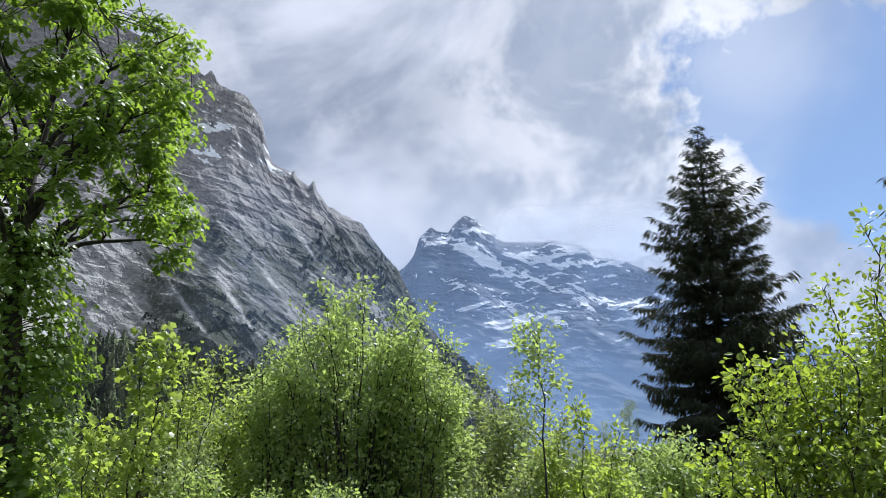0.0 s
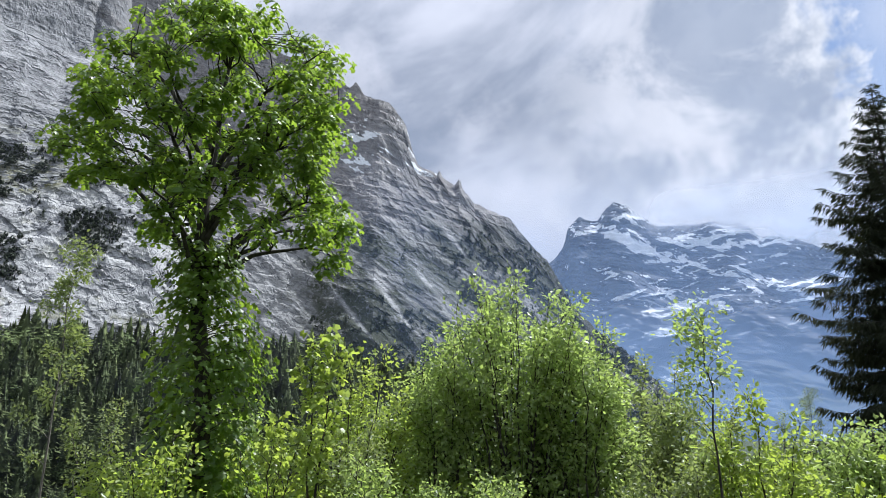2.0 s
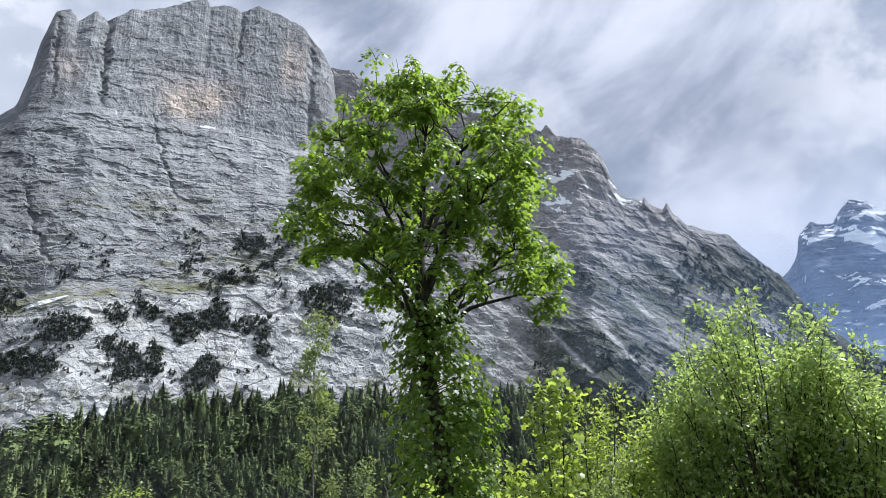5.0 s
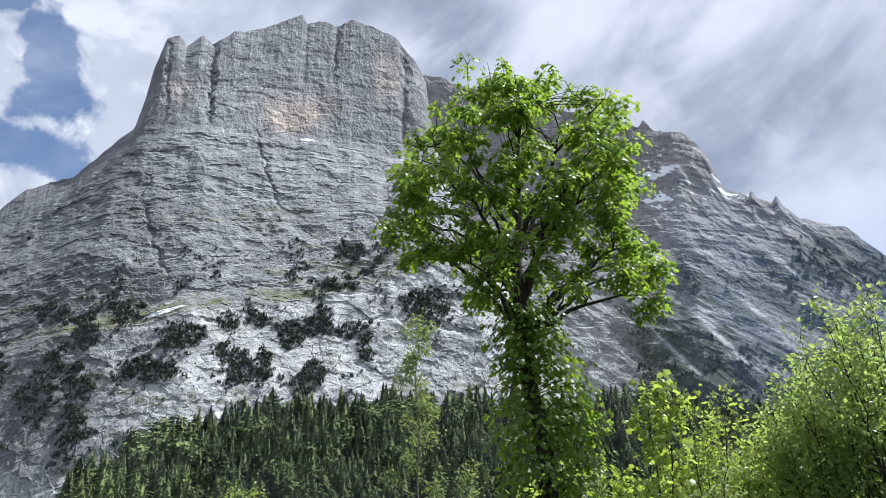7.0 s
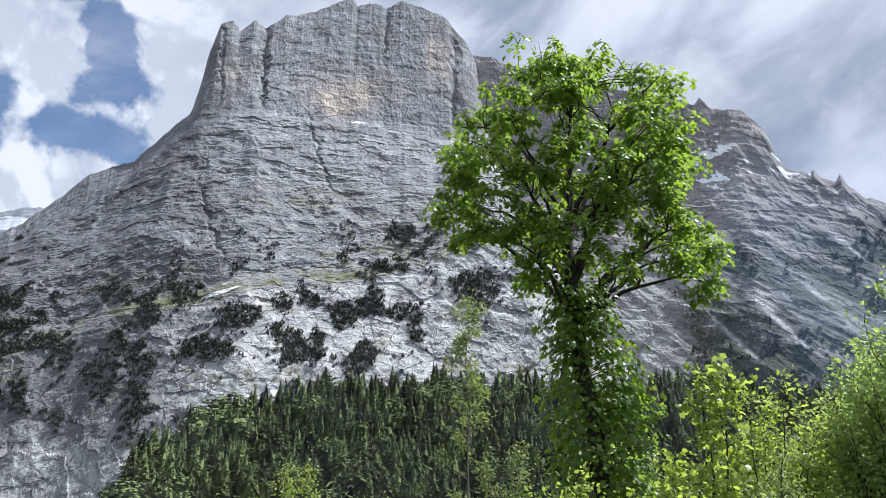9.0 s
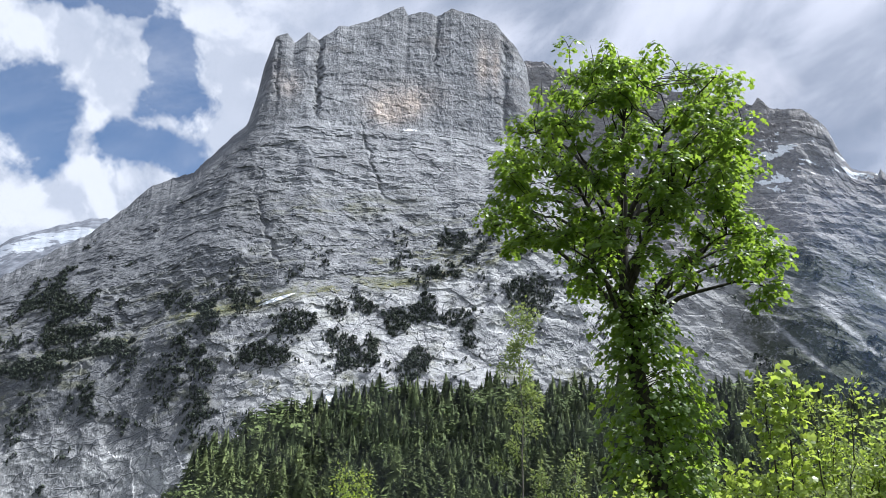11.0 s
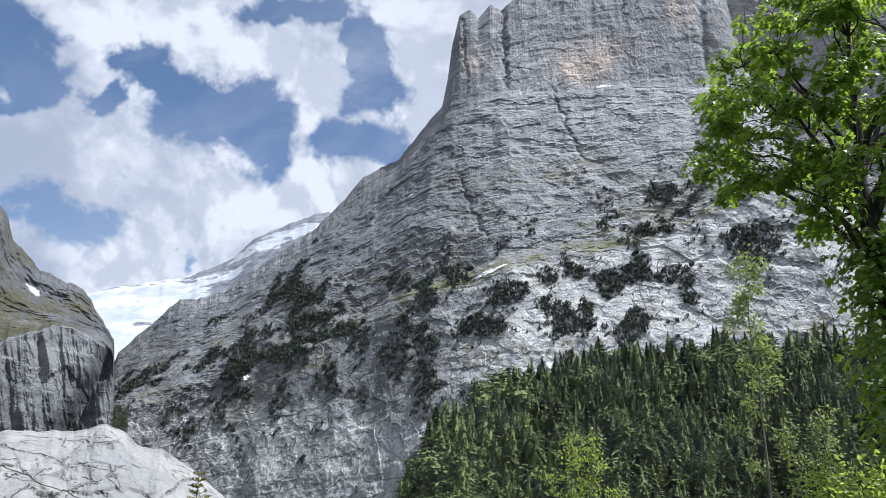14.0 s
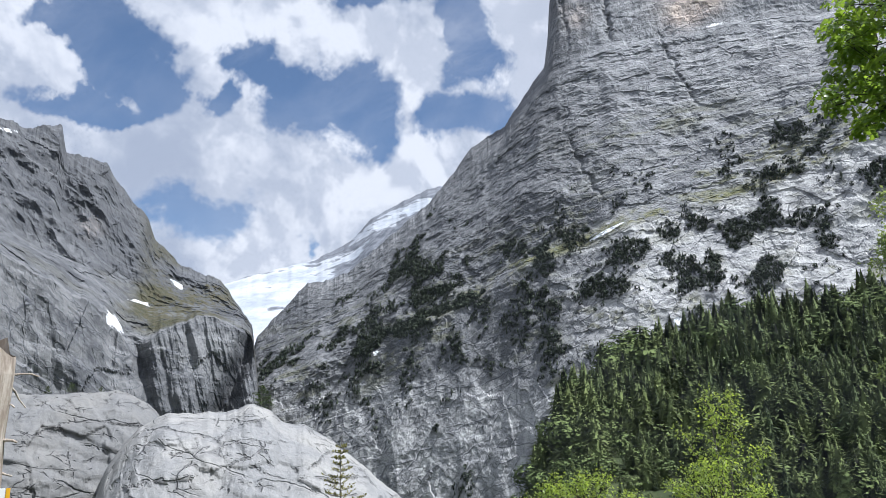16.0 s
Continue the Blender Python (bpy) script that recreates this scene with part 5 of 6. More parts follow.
def shrub(name, az, r, top_el, half, stems, leaves, size, mat, label, category="shrub", seed=0, bark=None, low=0.12, spread=0.13, lean=0.0, group="", template=LEAF_SMALL, tight=0.75, depth=0.8, skirt=0):
    """A many-stemmed bush or slim sapling: arching stems, side twigs and single leaves."""
    rng = np.random.default_rng(seed + int(abs(az) * 37) + int(r * 11))
    template = LEAF_OVAL if r < 14 and template is LEAF_SMALL else template
    base = spot(az, r)
    top = EYE.z + r * math.tan(radians(top_el)) - base[2]
    tree = thing(name, base, label, category, group)
    right, away = polar(np.array(az + 90.0), np.array(1.0), 0.0), polar(np.array(float(az)), np.array(1.0), 0.0)
    twigs, spots, dirs = [], [], []
    twigs_each = 15 if stems > 1 else 26
    per = max(4, int(leaves / (stems * twigs_each)))
    for s in range(stems):
        u = (s + 0.5) / stems * 2 - 1 + rng.normal(0, 0.2) if stems > 1 else 0.0
        k = rng.uniform(-depth, depth) if stems > 1 else 0.0
        h = top * (1 - 0.42 * min(abs(u), 1.2) ** 2.6 - 0.14 * k * k) * (rng.uniform(0.70, 1.04) if stems > 1 else 1.0)
        tip = u * half * right + k * half * away * 0.8 + np.array([0, 0, h]) + lean * right
        foot = 0.25 * u * half * right + 0.2 * k * half * away
        t = np.linspace(0, 1, 10)[:, None]
        path = foot * (1 - t) + tip * (0.55 * t + 0.45 * t ** 2) * np.array([1, 1, 0]) + tip * t * np.array([0, 0, 1.0]) + np.array([0, 0, 1.0]) * 0.06 * h * np.sin(t * math.pi) + rng.normal(0, 0.025 + 0.005 * top, (10, 3)) * t
        path[0, 2] = -0.15
        on(tree, "stem", tube(path, np.linspace(0.007 + 0.0042 * top, 0.004, 10), 6), bark or M_BARK)
        for q in range(twigs_each):
            f = low + (1 - low) * ((q + rng.random()) / twigs_each) ** 0.68
            c = np.array([np.interp(f, np.linspace(0, 1, 10), path[:, i]) for i in range(3)])
            reach = (min(0.45 * half, 0.62) if stems > 1 else min(half, 1.1)) * (1.05 - 0.75 * f) * rng.uniform(0.4, 1.2)
            ang = rng.uniform(0, 2 * math.pi)
            d = np.array([math.cos(ang), math.sin(ang), rng.uniform(0.25, 0.9)])
            e = c + d * reach
            tw = bend(c, e, 0.05, 4, 0.01, rng)
            twigs.append(tube(tw, np.linspace(0.005 + 0.0006 * top, 0.002, 4), 4))
            w_ = 0.35 + 0.75 * rng.random(per)[:, None] ** tight
            spots.append(c * (1 - w_) + e * w_)
            dirs.append(np.repeat((d / np.linalg.norm(d))[None], per, 0))
    # short leafy shoots all round the outside
    for q in range(skirt):
        ang, f = rng.uniform(0, 2 * math.pi), rng.uniform(0.2, 0.86)
        d = math.cos(ang) * right + math.sin(ang) * 0.7 * away
        wide = half * (0.62 + 0.34 * math.sin(f * math.pi)) * rng.uniform(0.7, 1.12)
        e = d * wide + np.array([0, 0, top * f * (1 - 0.2 * abs(math.cos(ang)) ** 3)])
        c = e - d * 0.4 - np.array([0, 0, 0.5])
        twigs.append(tube(bend(c, e, 0.05, 4, 0.01, rng), np.linspace(0.006, 0.002, 4), 4))
        w_ = 0.3 + 0.8 * rng.random(per)[:, None]
        spots.append(c * (1 - w_) + e * w_)
        dirs.append(np.repeat((d / np.linalg.norm(d))[None], per, 0))
    tagged(on(tree, "twig", merge(twigs), bark or M_BARK), kind="stuff")
    pos = np.concatenate(spots)
    n = len(pos)
    off = rng.normal(0, spread * 0.72, (n, 3))
    flat_ = np.array([1, 1, 0.0])
    outw = norm((pos + off) * flat_ + 1e-4)
    head = norm(np.concatenate(dirs) * 0.3 + norm(off) * 0.8 + outw * 0.3 + rng.normal(0, 0.45, (n, 3)) + np.array([0, 0, -0.2]))
    up = norm(np.array([0, 0, 0.7]) + outw * 0.7 + rng.normal(0, 0.65, (n, 3)))
    on(tree, "foliage", scatter(template, pos + off, head, up, size * rng.uniform(0.55, 1.25, n)), mat, soft=False)
    return tree


HEDGE = "shrubs of the thicket"
HAZEL = "dense green deciduous shrub with upright grey stems"
shrub("hazel_shrub", 31.5, 16.0, 14.4, 2.5, 60, 23000, 0.118, M_HAZEL, "large dense green shrub with many upright stems", seed=1, group=HEDGE, skirt=330)
shrub("hazel_shrub", 26.0, 15.0, 10.3, 1.1, 12, 5200, 0.095, M_HAZEL, HAZEL, seed=2, group=HEDGE)
shrub("hazel_shrub", 19.0, 15.0, 8.0, 1.9, 24, 10500, 0.10, M_YOUNG, "yellow-green young shrub in fresh leaf", seed=3, group=HEDGE)
shrub("hazel_shrub", 23.0, 18.0, 7.6, 1.6, 14, 7500, 0.09, M_HAZEL, HAZEL, seed=4, group=HEDGE)
shrub("willow_shrub", 40.8, 18.0, 8.6, 1.7, 16, 9000, 0.10, M_BIRCH, "silvery-green willow shrub with small leaves", seed=5, group=HEDGE)
shrub("willow_shrub", 44.5, 17.0, 4.5, 1.7, 14, 9000, 0.10, M_BIRCH, "silvery-green willow shrub with small leaves", seed=6, group=HEDGE)
shrub("hazel_shrub", 47.5, 13.0, 3.4, 1.2, 12, 6000, 0.08, M_YOUNG, "yellow-green young shrub in fresh leaf", seed=7, group=HEDGE)
shrub("maple_sapling", 12.6, 11.5, 2.4, 0.8, 5, 560, 0.085, M_YOUNG, "young maple shoots with bright lobed leaves", "sapling", 81, M_BARK, 0.2, 0.12, tight=0.5, template=LEAF_MAPLE)
shrub("hazel_shrub", 19.0, 12.5, 4.0, 0.9, 9, 3000, 0.07, M_BIRCH, "grey-green young shrub in fresh leaf", seed=8, group=HEDGE)
shrub("hazel_shrub", 5.0, 9.5, 1.8, 0.7, 8, 2600, 0.07, M_YOUNG, "yellow-green young shrub in fresh leaf", seed=9, group=HEDGE)
shrub("hazel_shrub", 10.0, 17.0, 4.0, 1.6, 14, 6500, 0.11, M_HAZEL, HAZEL, seed=10, group=HEDGE)
shrub("hazel_shrub", 54.5, 15.0, 3.6, 1.6, 14, 6500, 0.11, M_HAZEL, HAZEL, seed=11, group=HEDGE)
shrub("birch_sapling", 52.2, 30.0, 4.9, 0.9, 1, 1800, 0.07, M_BIRCH, "slender far birch sapling with small pale leaves", "sapling", 12)
shrub("birch_sapling", 50.3, 28.0, 3.6, 1.0, 5, 3000, 0.07, M_BIRCH, "slender far birch sapling with small pale leaves", "sapling", 13)
shrub("broadleaf_sapling", 46.2, 11.5, 10.8, 0.8, 1, 900, 0.085, M_HAZEL, "slim young tree with a bare dark lower stem", "sapling", 14, M_BARK, 0.42, 0.14, -0.15, tight=0.5)
shrub("broadleaf_sapling", 49.2, 12.5, 6.1, 0.6, 2, 700, 0.10, M_YOUNG, "slim young tree with loose bright leaves", "sapling", 15, M_BARK, 0.3, 0.13, 0.1, tight=0.5)
shrub("broadleaf_sapling", 15.6, 12.0, 12.4, 0.9, 3, 860, 0.12, M_YOUNG, "slim bright yellow-green maple sapling beside the tall maple", "sapling", 16, M_BARK, 0.2, 0.11, tight=0.5, template=LEAF_MAPLE)
shrub("hazel_shrub", 36.3, 15.5, 10.6, 1.5, 18, 9500, 0.098, M_HAZEL, HAZEL, seed=41, group=HEDGE)
shrub("hazel_shrub", 28.0, 12.5, -0.6, 1.5, 12, 5500, 0.068, M_HAZEL, HAZEL, seed=42, group=HEDGE)
shrub("hazel_shrub", 21.0, 11.5, 0.2, 1.2, 12, 5000, 0.068, M_HAZEL, HAZEL, seed=43, group=HEDGE)
shrub("willow_shrub", 43.0, 12.5, 1.5, 1.3, 12, 6500, 0.075, M_BIRCH, "low silvery-green willow shrub with small leaves", seed=44, group=HEDGE)
shrub("beech_shrub", 66.5, 7.0, 9.5, 1.1, 17, 9000, 0.064, M_BEECH, "near leafy shrub with bright yellow-green leaves", seed=17, bark=M_BARK, group=HEDGE, template=LEAF_OVAL, spread=0.11)
shrub("beech_shrub", 71.0, 8.0, 16.0, 1.0, 16, 10000, 0.064, M_BEECH, "near tall shrub with bright green leaves", seed=18, bark=M_BARK, group=HEDGE, template=LEAF_OVAL, spread=0.12)
shrub("beech_shrub", 61.5, 7.6, 7.8, 0.6, 4, 900, 0.085, M_BEECH, "near loose shrub shoots with bright leaves", seed=19, bark=M_BARK, group=HEDGE, template=LEAF_OVAL, spread=0.10)
shrub("beech_shrub", 58.5, 8.5, 2.5, 0.8, 7, 2400, 0.085, M_BEECH, "near low shrub with bright leaves", seed=20, bark=M_BARK, group=HEDGE, template=LEAF_OVAL, spread=0.11)
shrub("birch_sapling", -2.2, 24.0, 14.4, 1.3, 1, 2300, 0.125, M_BIRCH, "thin pale birch sapling in sparse young leaf", "sapling", 21, M_TWIG, 0.25, 0.16, tight=0.45)
shrub("birch_sapling", 0.8, 23.0, 8.4, 1.0, 2, 1500, 0.11, M_BIRCH, "thin pale birch sapling in sparse young leaf", "sapling", 22, M_TWIG, 0.2, 0.18)
shrub("birch_sapling", -15.2, 22.0, 3.6, 1.15, 6, 1700, 0.10, M_YOUNG, "young yellow-green birch before the spruce wood", "sapling", 23, M_TWIG, 0.25, 0.13, tight=0.6)
shrub("hazel_shrub", -16.0, 20.0, -2.6, 1.3, 9, 2600, 0.08, M_YOUNG, "yellow-green young shrub in fresh leaf", seed=24, group=HEDGE)
shrub("hazel_shrub", -25.5, 20.0, -3.4, 1.6, 10, 2600, 0.08, M_YOUNG, "yellow-green young shrub in fresh leaf", seed=25, group=HEDGE)
shrub("hazel_shrub", 1.5, 13.0, 1.2, 0.9, 9, 3000, 0.075, M_YOUNG, "yellow-green young shrub in fresh leaf", seed=26, group=HEDGE)


def spruce_tree(az, r, top_el, half, label, seed, full=1.0):
    """A big spruce: whorls of drooping boughs hung with needle sprays."""
    rng = np.random.default_rng(seed)
    base = spot(az, r)
    H = EYE.z + r * math.tan(radians(top_el)) - base[2]
    tree = thing("spruce_tree", base, label, "tree")
    z = np.linspace(-0.3, H, 14)
    on(tree, "trunk", tube(np.stack([0.04 * np.sin(z), 0.03 * np.cos(z * 1.3), z], 1), np.linspace(0.26, 0.015, 14), 10), M_BARK)
    boughs, pos, head, ups, size = [], [], [], [], []
    h = H - 0.2
    while h > 1.0:
        f = 1 - h / H
        reach = half * min(1.0, 0.05 + 1.5 * f ** 0.92)
        n = int(4 + 4 * min(1, f * 2.5))
        a0 = rng.uniform(0, 6.3)
        for q in range(n):
            a = a0 + q * 2 * math.pi / n + rng.normal(0, 0.25)
            L = reach * (rng.uniform(0.45, 0.95) if rng.random() < 0.75 else rng.uniform(0.95, 1.3)) * (1 + 0.10 * math.cos(a))
            o = np.array([math.cos(a), math.sin(a), 0.0])
            t = np.linspace(0, 1, 7)[:, None]
            path = np.array([0, 0, h + rng.normal(0, 0.12)]) + o * L * t + np.array([0, 0, 1.0]) * L * ((0.42 * (1 - f) - 0.50 * f - 0.15) * t + rng.uniform(0.12, 0.34) * t ** 3)
            boughs.append(tube(path, np.linspace(0.012 + 0.010 * L, 0.004, 7), 4))
            m = int((14 + 50 * L) * full)
            s = rng.uniform(0.10, 1.0, m) ** 0.75
            c = np.stack([np.interp(s, t[:, 0], path[:, i]) for i in range(3)], 1)
            side = np.cross(o, [0, 0, 1.0])
            sgn = rng.choice([-1.0, 1.0], m)[:, None]
            d = o * rng.uniform(0.1, 0.8, m)[:, None] + sgn * side * rng.uniform(0.1, 0.9, m)[:, None] + np.array([0, 0, -1.0]) * rng.uniform(0.1, 1.3, m)[:, None] * (0.25 + f)
            c = c + sgn * side * (rng.uniform(0, 0.16, m) * L * (1 - 0.6 * s))[:, None]
            pos.append(c)
            head.append(d)
            ups.append(norm(np.array([0, 0, 1.0]) + rng.normal(0, 0.5, (m, 3))))
            size.append(rng.uniform(0.24, 0.55, m) * (0.6 + 0.4 * min(1, L / 2)))
        h -= rng.uniform(0.16, 0.30)
    tagged(on(tree, "bough", merge(boughs), M_BARK), kind="stuff")
    spray_v = np.array([(0, 0, 0), (0.40, -0.065, 0.01), (1.0, 0.0, -0.08), (0.35, 0.065, 0.01)])
    spray_f = np.array([(0, 1, 2), (0, 2, 3)])
    on(tree, "needles", scatter((spray_v, spray_f), np.concatenate(pos), np.concatenate(head), np.concatenate(ups), np.concatenate(size)), M_NEEDLE, soft=False)


spruce_tree(59.2, 32.0, 25.2, 4.2, "tall dark green spruce with drooping boughs", 5)
spruce_tree(77.6, 30.0, 31.0, 4.2, "tall dark spruce standing apart at the thicket's end", 6, 0.5)


# ---- far woods ----
def conifer_shape(rng, tiers=9, boughs=7):
    """A spruce: tiers of many small drooping sprays round a needle-clad core."""
    v, f = [], []
    bulk = rng.uniform(0.85, 1.15)
    lobes = rng.uniform(0, 6.3, 2)
    for k in range(tiers):
        for q in range(boughs if k < 0.75 * tiers else boughs * 2 // 3):
            h = 0.05 + 0.93 * (k + rng.uniform(-0.3, 0.3)) / tiers
            a = rng.uniform(0, 2 * math.pi)
            R = (0.19 * bulk * (1 - h) ** 0.8 + 0.010) * (1 + 0.16 * math.sin(2 * a + lobes[0]) + 0.12 * math.sin(h * 19 + lobes[1]))
            L, near, w = R * rng.uniform(0.75, 1.3), R * rng.uniform(0.25, 0.6), R * rng.uniform(1.3, 2.4) / boughs + 0.004
            c, s_, drop, turn = math.cos(a), math.sin(a), R * rng.uniform(-0.05, 0.5), rng.uniform(-0.6, 0.6) * w
            i = len(v)
            v += [(near * c - w * s_, near * s_ + w * c, h + 0.10 * R + turn), (near * c + w * s_, near * s_ - w * c, h + 0.10 * R - turn), (L * c, L * s_, h - drop)]
            f.append((i, i + 1, i + 2))
    i = len(v)
    v += [(0.0, 0.0, 1.0)] + [(0.12 * bulk * math.cos(a), 0.12 * bulk * math.sin(a), 0.02) for a in np.arange(8) * math.pi / 4]
    f += [(i, i + 1 + q, i + 1 + (q + 1) % 8) for q in range(8)]
    return np.array(v), np.array(f)


def round_shape(rng, n=200, wide=0.34, big=0.55):
    d = norm(rng.normal(0, 1, (n, 3)) * np.array([1, 1, 0.9]))
    c = d * rng.uniform(0.7, 1.0, (n, 1)) * np.array([wide, wide, 0.42]) + np.array([0, 0, 0.52])
    tri = (np.array([(-0.5, -0.4, 0), (0.5, -0.35, 0), (0.05, 0.55, 0.15)]), np.array([(0, 1, 2)]))
    return scatter(tri, c, norm(np.cross(d, rng.normal(0, 1, (n, 3)))), d, rng.uniform(0.13, 0.24, n) * big)


def plant(shapes, pos, height, turn, width, pick, rng):
    """Many copies of a few tree shapes as arrays: corners, faces, tree numbers and rounded face directions."""
    vs, fs, ids, ns, k = [], [], [], [], 0
    for s, (v, f) in enumerate(shapes):
        m = np.where(pick == s)[0]
        if not len(m):
            continue
        c, sn = np.cos(turn[m])[:, None], np.sin(turn[m])[:, None]
        dx, dy = v[None, :, 0] * c - v[None, :, 1] * sn, v[None, :, 0] * sn + v[None, :, 1] * c
        x = dx * (height[m] * width[m])[:, None] + pos[m, 0:1]
        y = dy * (height[m] * width[m])[:, None] + pos[m, 1:2]
        z = v[None, :, 2] * height[m][:, None] + pos[m, 2:3]
        vs.append(np.stack([x, y, z], -1).reshape(-1, 3))
        fs.append((f[None] + (np.arange(len(m)) * len(v))[:, None, None]).reshape(-1, 3) + k)
        ids.append(np.repeat(m, len(v)))
        flat_ = np.maximum(np.hypot(dx, dy), 1e-4)
        out = np.stack([dx / flat_, dy / flat_, 0.25 + 0.9 * (v[None, :, 2] - 0.4) + 0 * dx], -1).reshape(-1, 3)
        each = np.repeat(rng.normal(0, 0.5, (len(m), len(v) // 3 + 1, 3)), 3, 1)[:, :len(v)]
        ns.append(norm(out + each.reshape(-1, 3)))
        k += len(m) * len(v)
    return np.concatenate(vs), np.concatenate(fs), np.concatenate(ids), np.concatenate(ns)


def build_forest():
    rng = np.random.default_rng(12)
    n = 5800
    az = rng.uniform(-33.5, 26, n)
    r = rng.uniform(185.0, 610.0, n)
    far = line(az, WOOD_TOP)
    keep = (r < far + rng.normal(0, 7, n)) & (rng.random(n) < 0.80 + 0.2 * smooth(250, 420, r))
    az, r = az[keep], r[keep]
    pos = polar(az, r, ground_z(az, r) - 0.5)
    clump = fbm(pos[:, 0] / 38, pos[:, 1] / 38, pos[:, 0] * 0, 3, seed=91)
    rim = smooth(60, 15, line(az, WOOD_TOP) - r) * smooth(-14, -22, az)
    leafy = rng.random(len(az)) < 0.07 + 0.16 * smooth(0.05, 0.3, clump) + 0.35 * smooth(380, 230, r) * smooth(-14, -26, az) + 0.3 * rim
    tint = np.clip(0.34 + 0.7 * clump + 0.3 * smooth(-10, -24, az) * smooth(430, 300, r) + rng.normal(0, 0.34, len(az)), 0, 1)
    for mask, shapes, mat, name, label, tall in (
            (~leafy & (r < 330), [conifer_shape(rng, 20, 18) for _ in range(6)], M_FOREST, "spruce_forest", "nearer edge of the dark spruce forest", 0.052),
            (~leafy & (r >= 330), [conifer_shape(rng, 13, 13) for _ in range(8)], M_FOREST, "spruce_forest", "dark dense spruce forest on the lower slope", 0.040),
            (leafy, [round_shape(rng, 260, 0.34, 0.40) for _ in range(5)], M_LEAFY, "broadleaf_wood", "lighter green broadleaf trees among the spruces", 0.030)):
        k = int(mask.sum())
        h = tall * r[mask] * (0.40 + 0.9 * rng.random(k) ** 1.5) * (1 + 0.6 * clump[mask])
        v, f, ids, face = plant(shapes, pos[mask], h, rng.uniform(0, 6.3, k), rng.uniform(1.35, 2.1, k), rng.integers(0, len(shapes), k), rng)
        me = mesh_of(name, v, f, mat, {"tint": tint[mask][ids], "nx": face[:, 0], "ny": face[:, 1], "nz": face[:, 2]})
        tagged(part(name, me), label, "forest", kind="stuff")


build_forest()


def build_scrub():
    """Dwarf pines and small spruces on the ledges of the rock faces."""
    rng = np.random.default_rng(21)
    spots, hs = [], []
    az, p, m = WALL
    e = el_of(p[..., 0], p[..., 1], p[..., 2])
    a = np.repeat(az[:, None], p.shape[1], 1)
    md = e - line(a, MEADOW)
    n1 = fbm(p[..., 0] / 55, p[..., 1] / 55, p[..., 2] / 45, 4, 0.6, 161)
    n2 = fbm(p[..., 0] / 20, p[..., 1] / 20, p[..., 2] / 26, 3, 0.6, 171)
    dens = 0.34 * smooth(0.10, 0.40, n2 + 0.6 * n1) * smooth(5, 2, md) * smooth(-9, -5, md) * smooth(-48, -40, a)
    dens = dens + 0.45 * smooth(0.10, 0.35, n2 + 0.4 * n1) * smooth(-24, -30, a) * smooth(4, 1, md) * smooth(-6, -3, md)
    for a0, e0, wa, we in CLUMPS:
        dens = np.maximum(dens, smooth(0.28, 0.75, zone(a, e, a0, e0, wa * 1.5, we * 1.4) + 0.95 * n2 + 0.45 * n1 - 0.1))
    dens = dens * smooth(7, 4, a) * smooth(24, 21.5, e) * (1 - zone(a, e - 0.42 * (a + 22.0), -22.0, 14.82, 2.4, 0.45))
    dens[:, -4:] = 0
    prob = (dens / dens.sum()).ravel()
    i = rng.choice(prob.size, 9000, replace=False, p=prob)
    spots.append(p.reshape(-1, 3)[i])
    hs.append(rng.uniform(2.0, 5.8, len(i)))
    az, p, m = SECOND
    d = np.clip(m["turf"] - 0.25, 0, 1) * smooth(-0.05, 0.25, fbm(p[..., 0] / 70, p[..., 1] / 70, p[..., 2] / 70, 4, 0.6, 181))
    d[:, -4:] = 0
    prob = (d / d.sum()).ravel()
    i = rng.choice(prob.size, 1500, replace=False, p=prob)
    spots.append(p.reshape(-1, 3)[i])
    hs.append(rng.uniform(5, 12, len(i)))
    pos, h = np.concatenate(spots), np.concatenate(hs)
    pos[:, 2] -= 0.12 * h
    shapes = [round_shape(rng, 24, 0.36, 1.5), conifer_shape(rng, 6, 6), conifer_shape(rng, 6, 6), conifer_shape(rng, 6, 6)]
    pick = rng.choice(4, len(pos), p=[0.64, 0.12, 0.12, 0.12])
    v, f, ids, face = plant(shapes, pos, h, rng.uniform(0, 6.3, len(pos)), np.where(pick >= 1, rng.uniform(1.2, 1.9, len(pos)), rng.uniform(0.9, 1.7, len(pos))), pick, rng)
    tint = np.clip(rng.normal(0.35, 0.25, len(pos)), 0, 1)
    tagged(part("ledge_scrub", mesh_of("ledge_scrub", v, f, M_SCRUB, {"tint": tint[ids], "nx": face[:, 0], "ny": face[:, 1], "nz": face[:, 2]})), "dark dwarf pine and spruce scrub on rock ledges", "shrubs", kind="stuff")


build_scrub()


